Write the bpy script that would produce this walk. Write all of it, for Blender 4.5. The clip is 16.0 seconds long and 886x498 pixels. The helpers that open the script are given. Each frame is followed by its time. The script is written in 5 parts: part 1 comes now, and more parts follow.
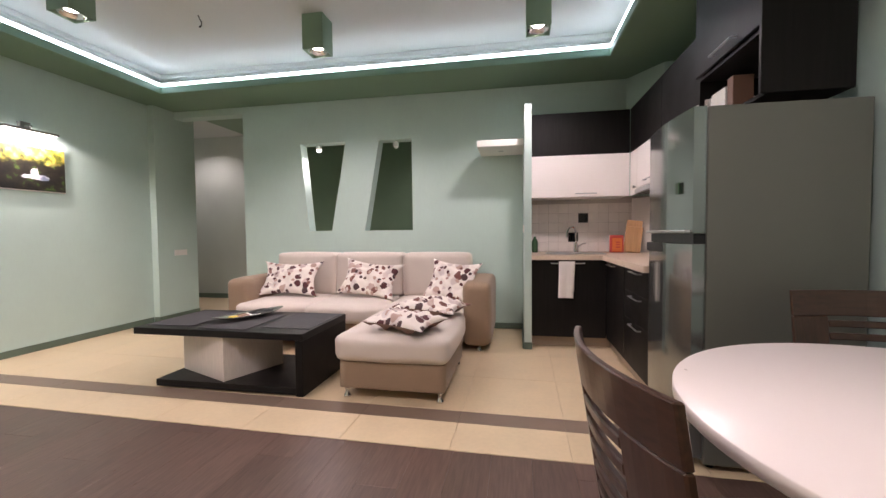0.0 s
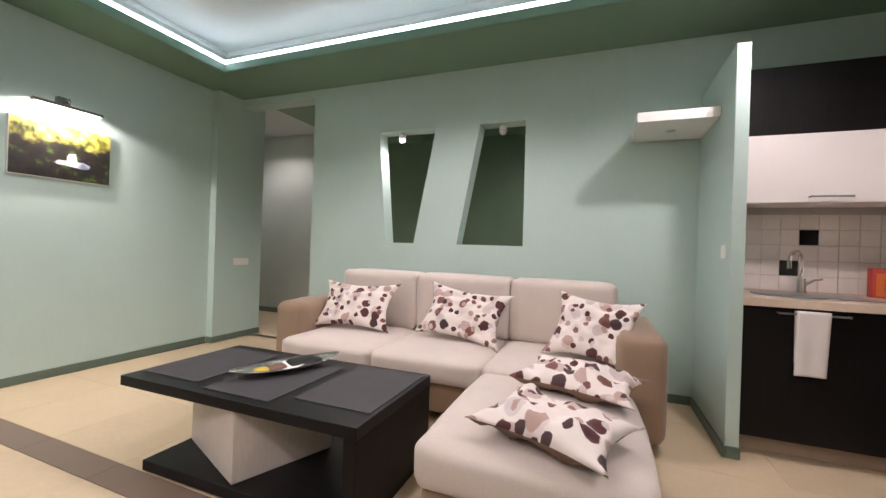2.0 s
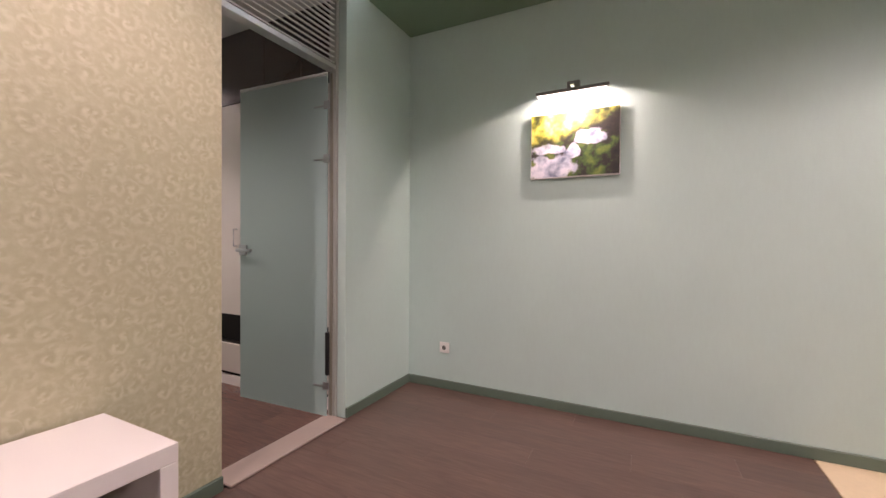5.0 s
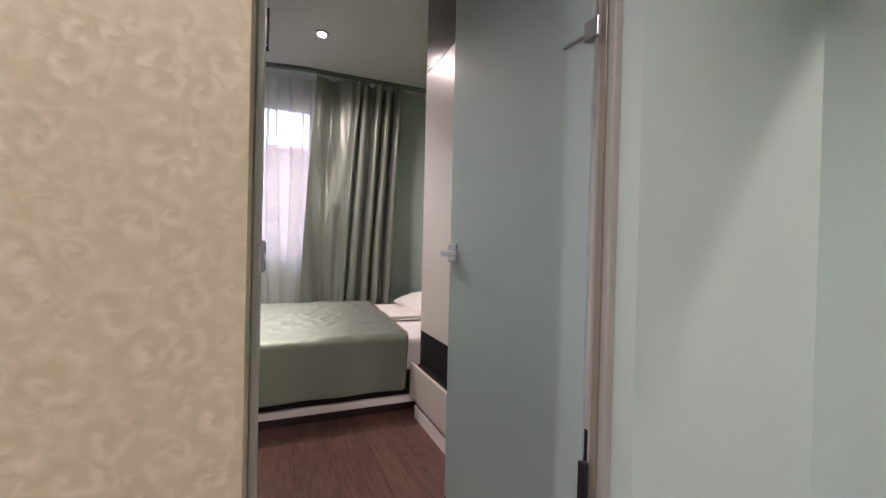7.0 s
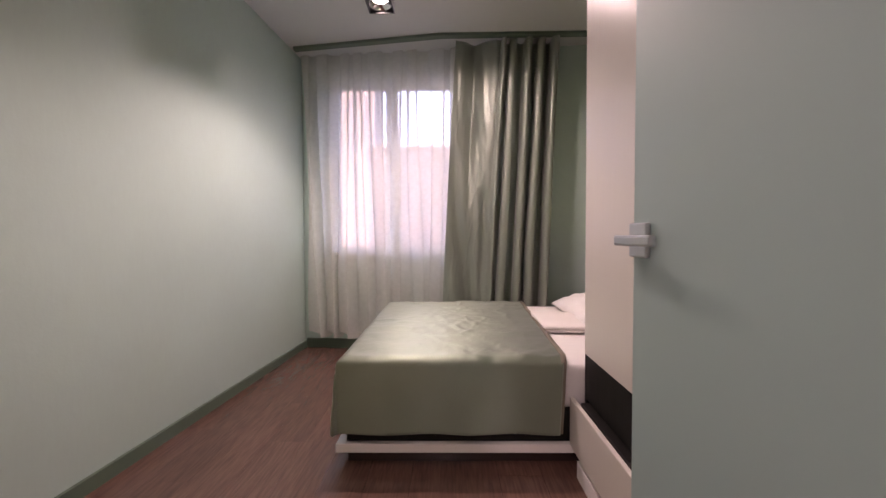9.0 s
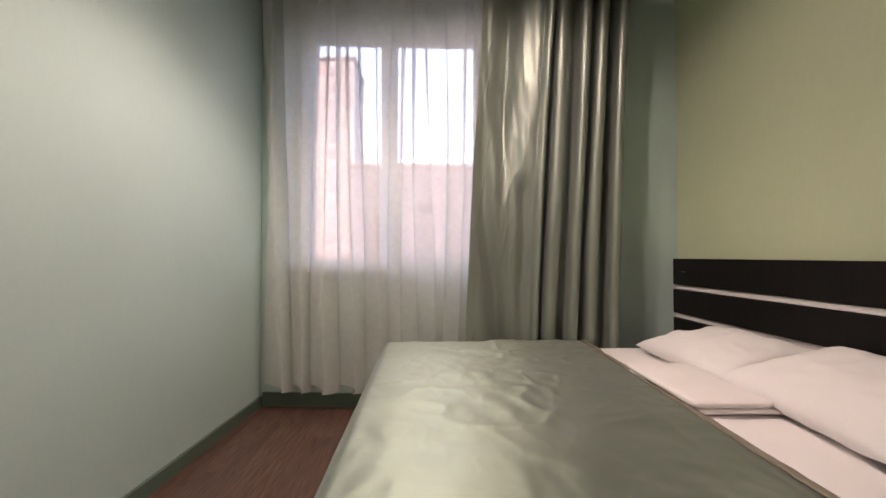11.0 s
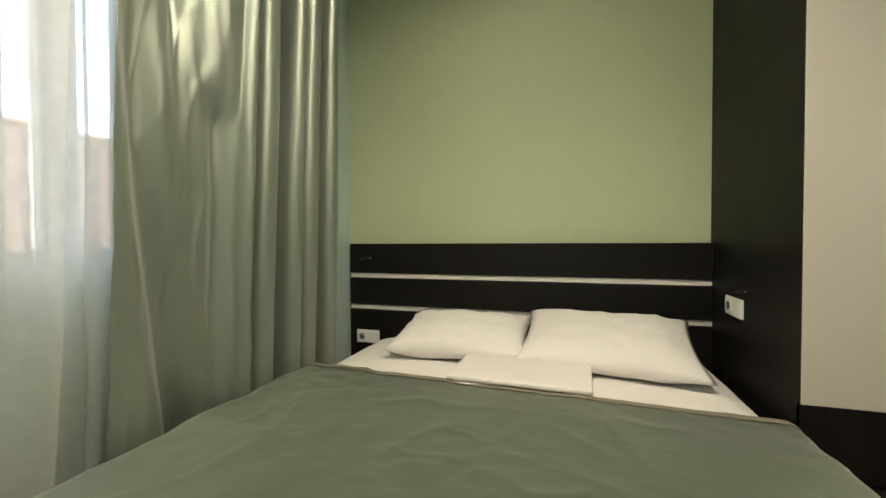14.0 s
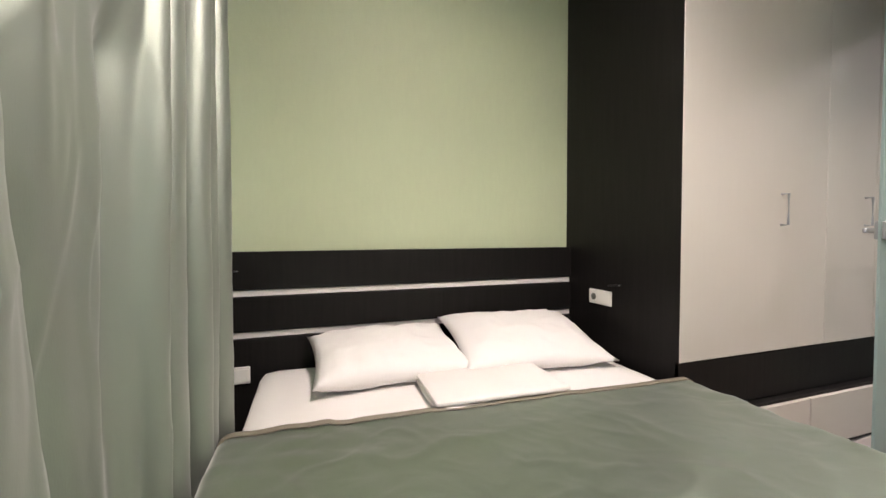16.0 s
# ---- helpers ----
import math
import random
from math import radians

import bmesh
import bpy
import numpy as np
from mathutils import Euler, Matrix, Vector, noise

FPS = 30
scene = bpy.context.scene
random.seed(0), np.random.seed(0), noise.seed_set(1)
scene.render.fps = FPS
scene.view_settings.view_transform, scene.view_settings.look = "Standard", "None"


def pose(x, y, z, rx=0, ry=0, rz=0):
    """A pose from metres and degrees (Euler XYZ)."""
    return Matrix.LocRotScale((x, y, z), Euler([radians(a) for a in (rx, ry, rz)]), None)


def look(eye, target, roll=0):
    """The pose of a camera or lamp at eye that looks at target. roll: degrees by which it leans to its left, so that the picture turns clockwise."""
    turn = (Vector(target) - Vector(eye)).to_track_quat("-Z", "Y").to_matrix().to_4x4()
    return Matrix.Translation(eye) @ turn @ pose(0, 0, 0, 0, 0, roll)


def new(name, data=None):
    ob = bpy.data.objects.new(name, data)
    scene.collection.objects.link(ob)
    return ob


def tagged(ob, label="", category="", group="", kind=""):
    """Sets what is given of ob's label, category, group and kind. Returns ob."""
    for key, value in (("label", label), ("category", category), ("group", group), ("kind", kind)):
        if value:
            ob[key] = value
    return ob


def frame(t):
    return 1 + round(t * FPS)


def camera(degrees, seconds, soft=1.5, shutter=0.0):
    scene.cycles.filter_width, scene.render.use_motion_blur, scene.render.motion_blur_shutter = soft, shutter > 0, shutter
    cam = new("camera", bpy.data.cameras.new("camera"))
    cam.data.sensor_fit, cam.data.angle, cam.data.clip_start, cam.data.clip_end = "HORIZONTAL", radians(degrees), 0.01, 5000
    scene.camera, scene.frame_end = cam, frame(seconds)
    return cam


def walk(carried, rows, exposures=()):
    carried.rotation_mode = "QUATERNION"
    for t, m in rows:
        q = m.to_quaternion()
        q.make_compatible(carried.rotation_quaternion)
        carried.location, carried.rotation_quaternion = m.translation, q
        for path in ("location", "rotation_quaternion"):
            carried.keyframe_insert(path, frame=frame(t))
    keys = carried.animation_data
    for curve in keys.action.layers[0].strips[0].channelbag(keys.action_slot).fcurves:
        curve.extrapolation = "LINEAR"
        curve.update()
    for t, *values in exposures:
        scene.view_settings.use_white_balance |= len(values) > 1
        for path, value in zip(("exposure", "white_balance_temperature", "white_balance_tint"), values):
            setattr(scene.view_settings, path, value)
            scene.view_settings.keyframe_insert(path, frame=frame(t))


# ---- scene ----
cam = camera(96.1, 16.0)
PATH = [
    (0, (-0.071, 0.337, 1.094), (-0.435, 2.302, 1.016), -0.5),
    (0.5, (-0.192, 0.617, 1.122), (-0.651, 2.564, 1.11), 0.0),
    (1, (-0.325, 0.918, 1.116), (-0.8, 2.861, 1.115), 0.5),
    (1.5, (-0.476, 1.227, 1.11), (-0.943, 3.172, 1.098), 1.5),
    (2, (-0.686, 1.513, 1.092), (-1.408, 3.378, 1.092), 1.9),
    (2.5, (-0.901, 1.738, 1.113), (-2.107, 3.334, 1.12), 3.2),
    (3, (-1.174, 1.815, 1.092), (-2.798, 2.981, 1.118), 3.4),
    (3.5, (-1.317, 1.864, 1.077), (-3.24, 2.414, 1.08), 2.5),
    (4, (-1.425, 1.832, 1.088), (-3.424, 1.769, 1.082), 2.0),
    (4.5, (-1.628, 1.694, 1.114), (-3.559, 1.171, 1.082), 1.1),
    (4.7, (-1.735, 1.647, 1.111), (-3.614, 0.96, 1.077), 0.8),
    (7, (-3.073, 0.562, 1.076), (-3.853, -1.279, 1.059), 1.4),
    (7.5, (-3.285, 0.49, 1.071), (-3.605, -1.483, 1.005), 1.7),
    (8, (-3.36, 0.361, 1.057), (-3.485, -1.633, 0.955), 0.8),
    (8.5, (-3.353, 0.146, 1.055), (-3.422, -1.851, 0.967), -0.3),
    (9, (-3.343, -0.083, 1.057), (-3.319, -2.082, 0.99), -0.3),
    (9.2, (-3.315, -0.178, 1.051), (-3.276, -2.177, 0.996), 0.1),
    (11.5, (-3.002, -1.404, 0.983), (-3.218, -3.392, 1.025), -0.3),
    (12, (-2.898, -1.596, 0.997), (-3.511, -3.5, 1.027), -0.0),
    (12.5, (-2.744, -1.766, 1.003), (-3.871, -3.418, 0.985), -1.3),
    (13, (-2.712, -1.99, 1.006), (-4.171, -3.357, 0.967), -1.5),
    (13.5, (-2.67, -2.217, 0.996), (-4.381, -3.253, 0.967), 0.2),
    (14, (-2.642, -2.438, 0.983), (-4.551, -3.032, 0.938), -0.3),
    (14.5, (-2.71, -2.629, 0.991), (-4.693, -2.88, 0.929), -1.4),
    (15, (-2.738, -2.844, 1.021), (-4.734, -2.745, 0.942), 0.1),
    (15.5, (-2.743, -3.016, 0.998), (-4.698, -2.597, 0.924), -0.0),
    (16, (-2.8, -3.182, 1.029), (-4.695, -2.54, 0.962), -0.2),
]
EXPO = [(0.0, 1.78, 6650, 26), (1.0, 1.75, 6600, 25), (2.0, 1.75, 6500, 22), (2.5, 1.62, 6600, 24), (3.5, 1.72, 6900, 36), (4.5, 1.72, 7100, 38), (7.0, 1.8, 6700, 35), (8.0, 1.7, 7000, 44), (8.5, 1.84, 7200, 46), (9.0, 1.8, 7250, 46), (11.5, 1.6, 7500, 28), (12.5, 1.56, 8000, 15), (13.0, 1.62, 8100, 10), (14.0, 1.75, 7800, 8), (14.5, 1.98, 7400, 12), (15.5, 2.3, 6800, 20), (16.0, 2.36, 6750, 24)]
walk(cam, [(t, look(eye, target, roll)) for t, eye, target, roll in PATH], EXPO)

# ---- world and lamps ----

world = bpy.data.worlds.new("world")
scene.world = world
world.use_nodes = True
wn = world.node_tree.nodes
sky = wn.new("ShaderNodeTexSky")
sky.sky_type, sky.sun_disc = "NISHITA", False
sky.dust_density, sky.air_density = 4.0, 1.0
sky.sun_elevation, sky.sun_rotation = radians(32), radians(60)
world.node_tree.links.new(sky.outputs[0], wn["Background"].inputs[0])
wn["Background"].inputs[1].default_value = 0.55

sun_data = bpy.data.lights.new("sun", "SUN")
sun_data.energy, sun_data.angle, sun_data.color = 0.5, radians(10), (1.0, 0.96, 0.93)
sun = new("sun", sun_data)
sun.matrix_world = look((0, 0, 40), (-18, -22, 20))


def spot(x, y, z, watts, cone=100, colour=(1.0, 0.925, 0.905), radius=0.04):
    d = bpy.data.lights.new("spot", "SPOT")
    d.energy, d.color, d.spot_size, d.spot_blend, d.shadow_soft_size = watts, colour, radians(cone), 0.6, radius
    o = new("spot", d)
    o.matrix_world = pose(x, y, z)
    return o


# The last three lamps are unseen, added to light the near side of the room.
LAMPS = [(-3.25, 2.76), (-1.8, 3.67), (0.1, 3.66), (-2.75, 0.9), (-1.8, 0.2), (0.1, 0.7)]
# The added one at (0.1, 0.7) spreads wider to brighten the east wall.
for lx, ly in LAMPS:
    spot(lx, ly, 2.665, 20 if ly > 2 else 20 if lx > 0 else 16.5, 172 if (lx, ly) == (0.1, 0.7) else 150)
BEDLIGHT = (1.0, 0.95, 0.86)
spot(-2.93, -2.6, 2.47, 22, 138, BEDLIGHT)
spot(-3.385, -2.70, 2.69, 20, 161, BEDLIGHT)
# Unseen bedroom downlight at a guessed place, added to light floor and east wall.
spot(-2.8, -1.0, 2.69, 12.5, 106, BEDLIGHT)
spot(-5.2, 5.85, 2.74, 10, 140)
# Added hall lamp, hidden from view, that brightens the wall behind the openings.
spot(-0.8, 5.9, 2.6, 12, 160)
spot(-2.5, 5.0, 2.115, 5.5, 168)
for py, e, cone in ((1.13, 0.45, 7.0), (3.315, 1.1, 8.5)):
    d = bpy.data.lights.new("picture_lamp_light", "AREA")
    d.shape, d.size, d.size_y, d.energy, d.color, d.spread = "RECTANGLE", 0.02, 0.40, e, (1.0, 0.9, 0.8), radians(150)
    new("picture_lamp_light", d).matrix_world = look((-4.51, py, 2.03), (-4.58, py, 1.7)) @ pose(0, 0, 0, 0, 0, 90)
    beam = spot(-4.50, py, 2.035, cone, 162, (1.0, 0.93, 0.86), 0.012)
    beam.data.spot_blend = 0.12
    beam.matrix_world = look((-4.50, py, 2.035), (-4.60, py, 1.95))

# ---- materials ----


def srgb(r, g, b):
    f = lambda c: ((c / 255 + 0.055) / 1.055) ** 2.4 if c > 10 else c / 255 / 12.92
    return (f(r), f(g), f(b), 1)


def mat(name, colour, rough=0.5, metal=0.0, vary=0.06, scale=6.0, stretch=(1, 1, 1), bump=0.0, bump_scale=60.0, coat=0.0, by_object=0.0, grain=0.0, grain_scale=40.0, grain_stretch=(1, 1, 1), spec=0.5, sheen=0.0):
    """A plain surface with a broad mottling, a fine grain, an uneven gloss and fine relief."""
    m = bpy.data.materials.new(name)
    m.use_nodes = True
    n, l = m.node_tree.nodes, m.node_tree.links
    b = n["Principled BSDF"]
    b.inputs["Roughness"].default_value, b.inputs["Metallic"].default_value = rough, metal
    b.inputs["Coat Weight"].default_value, b.inputs["Specular IOR Level"].default_value = coat, spec
    b.inputs["Coat Roughness"].default_value = 0.12
    b.inputs["Sheen Weight"].default_value = sheen
    co = n.new("ShaderNodeTexCoord")
    mp = n.new("ShaderNodeMapping")
    mp.inputs["Scale"].default_value = stretch
    l.new(co.outputs["Object"], mp.inputs[0])
    no = n.new("ShaderNodeTexNoise")
    no.inputs["Scale"].default_value, no.inputs["Detail"].default_value = scale, 5
    l.new(mp.outputs[0], no.inputs["Vector"])
    hsv = n.new("ShaderNodeHueSaturation")
    hsv.inputs["Color"].default_value = colour
    rng = n.new("ShaderNodeMapRange")
    rng.inputs["From Min"].default_value, rng.inputs["From Max"].default_value = 0.25, 0.75
    rng.inputs["To Min"].default_value, rng.inputs["To Max"].default_value = 1 - vary, 1 + vary
    l.new(no.outputs["Fac"], rng.inputs["Value"])
    value = rng.outputs[0]
    if grain:
        mg = n.new("ShaderNodeMapping")
        mg.inputs["Scale"].default_value = grain_stretch
        l.new(co.outputs["Object"], mg.inputs[0])
        ng = n.new("ShaderNodeTexNoise")
        ng.inputs["Scale"].default_value, ng.inputs["Detail"].default_value = grain_scale, 6
        l.new(mg.outputs[0], ng.inputs["Vector"])
        rg = n.new("ShaderNodeMapRange")
        rg.inputs["From Min"].default_value, rg.inputs["From Max"].default_value = 0.3, 0.7
        rg.inputs["To Min"].default_value, rg.inputs["To Max"].default_value = 1 - grain, 1 + grain
        l.new(ng.outputs["Fac"], rg.inputs["Value"])
        mu = n.new("ShaderNodeMath")
        mu.operation = "MULTIPLY"
        l.new(value, mu.inputs[0]), l.new(rg.outputs[0], mu.inputs[1])
        value = mu.outputs[0]
    if by_object:
        oi = n.new("ShaderNodeObjectInfo")
        ro = n.new("ShaderNodeMapRange")
        ro.inputs["To Min"].default_value, ro.inputs["To Max"].default_value = 1 - by_object, 1 + by_object
        l.new(oi.outputs["Random"], ro.inputs["Value"])
        mu = n.new("ShaderNodeMath")
        mu.operation = "MULTIPLY"
        l.new(value, mu.inputs[0]), l.new(ro.outputs[0], mu.inputs[1])
        value = mu.outputs[0]
        sh = n.new("ShaderNodeVectorMath")
        sh.operation = "MULTIPLY_ADD"
        sh.inputs[1].default_value = (7.3, 7.3, 7.3)
        l.new(oi.outputs["Random"], sh.inputs[0]), l.new(co.outputs["Object"], sh.inputs[2])
        l.new(sh.outputs[0], mp.inputs[0])
        if grain:
            l.new(sh.outputs[0], mg.inputs[0])
    l.new(value, hsv.inputs["Value"])
    l.new(hsv.outputs[0], b.inputs["Base Color"])
    rr = n.new("ShaderNodeMapRange")
    rr.inputs["To Min"].default_value, rr.inputs["To Max"].default_value = max(0.02, rough * 0.8), min(1, rough * 1.2)
    l.new(no.outputs["Fac"], rr.inputs["Value"])
    l.new(rr.outputs[0], b.inputs["Roughness"])
    if bump:
        nb = n.new("ShaderNodeTexNoise")
        nb.inputs["Scale"].default_value, nb.inputs["Detail"].default_value = bump_scale, 4
        l.new(mp.outputs[0], nb.inputs["Vector"])
        bn = n.new("ShaderNodeBump")
        bn.inputs["Strength"].default_value, bn.inputs["Distance"].default_value = bump, 0.004
        l.new(nb.outputs["Fac"], bn.inputs["Height"])
        l.new(bn.outputs[0], b.inputs["Normal"])
    return m


def glow(name, colour, strength):
    m = bpy.data.materials.new(name)
    m.use_nodes = True
    b = m.node_tree.nodes["Principled BSDF"]
    b.inputs["Base Color"].default_value = (0.9, 0.9, 0.9, 1)
    b.inputs["Emission Color"].default_value, b.inputs["Emission Strength"].default_value = colour, strength
    return m


def ramp_over(m, source, stops, into="Base Color"):
    n, l = m.node_tree.nodes, m.node_tree.links
    r = n.new("ShaderNodeValToRGB")
    while len(r.color_ramp.elements) < len(stops):
        r.color_ramp.elements.new(0.5)
    for e, (p, c) in zip(r.color_ramp.elements, stops):
        e.position, e.color = p, c
    l.new(source, r.inputs[0])
    if into:
        l.new(r.outputs[0], n["Principled BSDF"].inputs[into])
    return r


MINT = mat("mint_wall_paper", srgb(184, 206, 198), 0.62, vary=0.03, scale=2.5, grain=0.012, grain_scale=60, grain_stretch=(1, 1, 0.25), bump=0.12, bump_scale=90)
OLIVE = mat("sage_wall_paper", srgb(188, 198, 164), 0.62, vary=0.03, scale=2.5, grain=0.014, grain_scale=60, grain_stretch=(1, 1, 0.2), bump=0.12, bump_scale=90)
SOFFIT = mat("dark_green_paint", srgb(112, 140, 116), 0.5, vary=0.04, scale=3, bump=0.05)
DEEP = mat("deep_green_paint", srgb(116, 142, 118), 0.6, vary=0.05, scale=3, bump=0.05)
GREYWALL = mat("grey_plaster", srgb(184, 192, 184), 0.6, vary=0.05, scale=2, bump=0.08)
CEIL = mat("white_ceiling", srgb(202, 204, 202), 0.7, vary=0.02, scale=2, bump=0.04)
BASE = mat("green_baseboard", srgb(92, 110, 96), 0.4, vary=0.05, scale=8)
# Frame tone with the shade of the jamb put into the colour.
SHADEDFRAME = mat("frame_grey_in_shade", srgb(128, 124, 110), 0.45, vary=0.04, scale=9)
FRAME = mat("door_frame_grey", srgb(160, 162, 154), 0.4, vary=0.03, scale=9)
ALU = mat("brushed_aluminium", srgb(196, 196, 194), 0.32, 0.9, vary=0.05, scale=20, stretch=(1, 1, 20))
CHROME = mat("chrome", srgb(225, 225, 225), 0.12, 1.0, vary=0.02)
STEEL = mat("steel", srgb(178, 180, 182), 0.3, 0.9, vary=0.02, scale=2)
FRIDGEDOOR = mat("polished_steel_door", srgb(150, 154, 152), 0.13, 0.85, vary=0.03, scale=2)
GRAPHITE = mat("graphite_side", srgb(108, 110, 102), 0.45, 0.2, vary=0.05, scale=3, bump=0.06, bump_scale=300)
WENGE = mat("black_brown_wood", srgb(22, 20, 19), 0.5, spec=0.22, vary=0.15, scale=5, grain=0.25, grain_scale=24, grain_stretch=(3, 3, 0.15), bump=0.05, bump_scale=60)
WENGE_TOP = mat("black_brown_table_wood", srgb(26, 25, 25), 0.4, spec=0.3, vary=0.15, scale=5, grain=0.3, grain_scale=26, grain_stretch=(0.2, 3, 3), bump=0.06)
GLOSSDARK = mat("gloss_dark_brown", srgb(58, 44, 42), 0.22, vary=0.06, scale=3, coat=0.4)
BLACK = mat("black_plastic", srgb(24, 24, 25), 0.35, vary=0.05)
GLASSBLACK = mat("black_glass", srgb(10, 10, 12), 0.06, vary=0.02, coat=0.5)
WHITE = mat("white_laminate", srgb(236, 230, 226), 0.32, vary=0.015, scale=3)
WARDROBE = mat("white_wardrobe_front", srgb(206, 199, 190), 0.34, vary=0.02, scale=3, grain=0.008, grain_scale=30, grain_stretch=(3, 3, 0.1))
PLASTIC = mat("white_plastic", srgb(236, 234, 228), 0.35, vary=0.02)
COUNTER = mat("beige_worktop", srgb(222, 202, 182), 0.35, vary=0.05, scale=25, grain=0.05, grain_scale=150)
GREIGE = mat("greige_upholstery", srgb(212, 199, 189), 0.85, vary=0.04, scale=5, grain=0.06, grain_scale=260, bump=0.3, bump_scale=420, sheen=0.2)
TAUPE = mat("taupe_upholstery", srgb(150, 126, 104), 0.88, vary=0.06, scale=5, grain=0.08, grain_scale=260, bump=0.3, bump_scale=420, sheen=0.2)
LINEN = mat("white_bed_linen", srgb(238, 234, 231), 0.8, vary=0.02, scale=4, bump=0.25, bump_scale=500, sheen=0.1)
SATIN = mat("sage_satin", srgb(145, 158, 141), 0.48, 0.85, spec=0.7, vary=0.06, scale=5, grain=0.04, grain_scale=300, bump=0.1, bump_scale=500, sheen=0.5)
# The weave of the bedspread stretches its sheen along the length of the room.
weave = SATIN.node_tree.nodes.new("ShaderNodeCombineXYZ")
weave.inputs[1].default_value, weave.inputs[2].default_value = 0.95, 0.3
SATIN.node_tree.links.new(weave.outputs[0], SATIN.node_tree.nodes["Principled BSDF"].inputs["Tangent"])
SATIN.node_tree.nodes["Principled BSDF"].inputs["Anisotropic"].default_value = 0.85
CURTAIN = mat("sage_satin_curtain", srgb(162, 170, 158), 0.48, 0.7, spec=0.7, vary=0.06, scale=4, stretch=(1, 1, 0.2), bump=0.08, bump_scale=500, sheen=0.3)
# The drape lets a little window light through.
cn, cl = CURTAIN.node_tree.nodes, CURTAIN.node_tree.links
thin, blend = cn.new("ShaderNodeBsdfTranslucent"), cn.new("ShaderNodeMixShader")
thin.inputs[0].default_value, blend.inputs[0].default_value = srgb(156, 172, 168), 0.2
cl.new(cn["Principled BSDF"].outputs[0], blend.inputs[1]), cl.new(thin.outputs[0], blend.inputs[2])
cl.new(blend.outputs[0], cn["Material Output"].inputs[0])
WALNUT = mat("dark_walnut", srgb(68, 45, 34), 0.3, vary=0.12, scale=6, grain=0.3, grain_scale=25, grain_stretch=(0.2, 4, 4), coat=0.35)
WALNUT_LEG = mat("dark_walnut_upright", srgb(68, 45, 34), 0.3, vary=0.12, scale=6, grain=0.3, grain_scale=25, grain_stretch=(4, 4, 0.2), coat=0.35)
TABLEWHITE = mat("white_table_top", srgb(240, 228, 224), 0.3, vary=0.015, scale=3)
PLANK = mat("brown_laminate", srgb(97, 76, 67), 0.34, vary=0.12, scale=3, stretch=(3, 0.5, 1), grain=0.22, grain_scale=18, grain_stretch=(6, 0.45, 1), by_object=0.1, bump=0.05, bump_scale=30)
PLANK_RED = mat("red_brown_laminate", srgb(100, 73, 64), 0.24, vary=0.12, scale=3, stretch=(3, 0.5, 1), grain=0.22, grain_scale=18, grain_stretch=(6, 0.45, 1), by_object=0.1, bump=0.05, bump_scale=30)
CREAM = mat("cream_floor_tile", srgb(218, 196, 162), 0.34, vary=0.05, scale=4, grain=0.03, grain_scale=40, by_object=0.02)
TAUPETILE = mat("taupe_floor_tile", srgb(132, 112, 98), 0.4, vary=0.08, scale=6, by_object=0.04)
GROUT = mat("floor_joint", srgb(186, 164, 130), 0.7)
DARKJOINT = mat("dark_joint", srgb(58, 44, 40), 0.7)
TILEGREY = mat("white_wall_tile", srgb(224, 218, 212), 0.3, vary=0.03, scale=9, by_object=0.03)
TILEGROUT = mat("tile_joint", srgb(186, 180, 174), 0.8)
THRESH = mat("threshold_strip", srgb(168, 150, 140), 0.4, 0.2)
MAT_DARK = mat("dark_woven_mat", srgb(66, 64, 66), 0.7, vary=0.08, scale=9, grain=0.2, grain_scale=180, grain_stretch=(0.3, 2, 1), bump=0.4, bump_scale=220)
WHITEWOOD = mat("white_textured_wood", srgb(226, 216, 208), 0.5, vary=0.04, scale=4, grain=0.06, grain_scale=60, grain_stretch=(2, 2, 0.2), bump=0.15)
OAK = mat("light_wood", srgb(196, 150, 104), 0.5, vary=0.08, grain=0.12, grain_scale=30, grain_stretch=(3, 3, 0.2))
ORANGE = mat("orange_card", srgb(222, 120, 60), 0.6)
REDCARD = mat("red_card", srgb(196, 72, 64), 0.6)
BOTTLE = mat("green_bottle", srgb(60, 90, 62), 0.15, vary=0.03)
SILVER = mat("silver_plate", srgb(214, 212, 208), 0.18, 0.9, vary=0.04)
BROWNCLOTH = mat("brown_cover", srgb(120, 88, 72), 0.6)
PAPER = mat("white_paper", srgb(236, 232, 228), 0.7)
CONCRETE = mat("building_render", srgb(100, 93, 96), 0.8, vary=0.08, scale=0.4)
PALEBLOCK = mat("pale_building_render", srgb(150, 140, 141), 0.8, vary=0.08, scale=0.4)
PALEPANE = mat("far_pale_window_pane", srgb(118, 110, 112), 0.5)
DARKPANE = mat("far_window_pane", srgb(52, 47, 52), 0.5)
ROOF = mat("roof_sheet", srgb(120, 110, 106), 0.7, vary=0.1, scale=0.5)
ASPHALT = mat("asphalt", srgb(70, 70, 72), 0.9, vary=0.1, scale=0.3)
LED = glow("led_strip", (0.74, 0.93, 1.0, 1), 3.4)
BULB = glow("lamp_glow", (1.0, 0.9, 0.8, 1), 12.0)
TUBE = glow("picture_tube", (1.0, 0.95, 0.92, 1), 3.0)

# Embossed wallpaper: pale scrolls and rosettes on warm beige.
WALLPAPER = mat("scroll_wallpaper", srgb(180, 178, 142), 0.55, vary=0.03, scale=3)
n, l = WALLPAPER.node_tree.nodes, WALLPAPER.node_tree.links


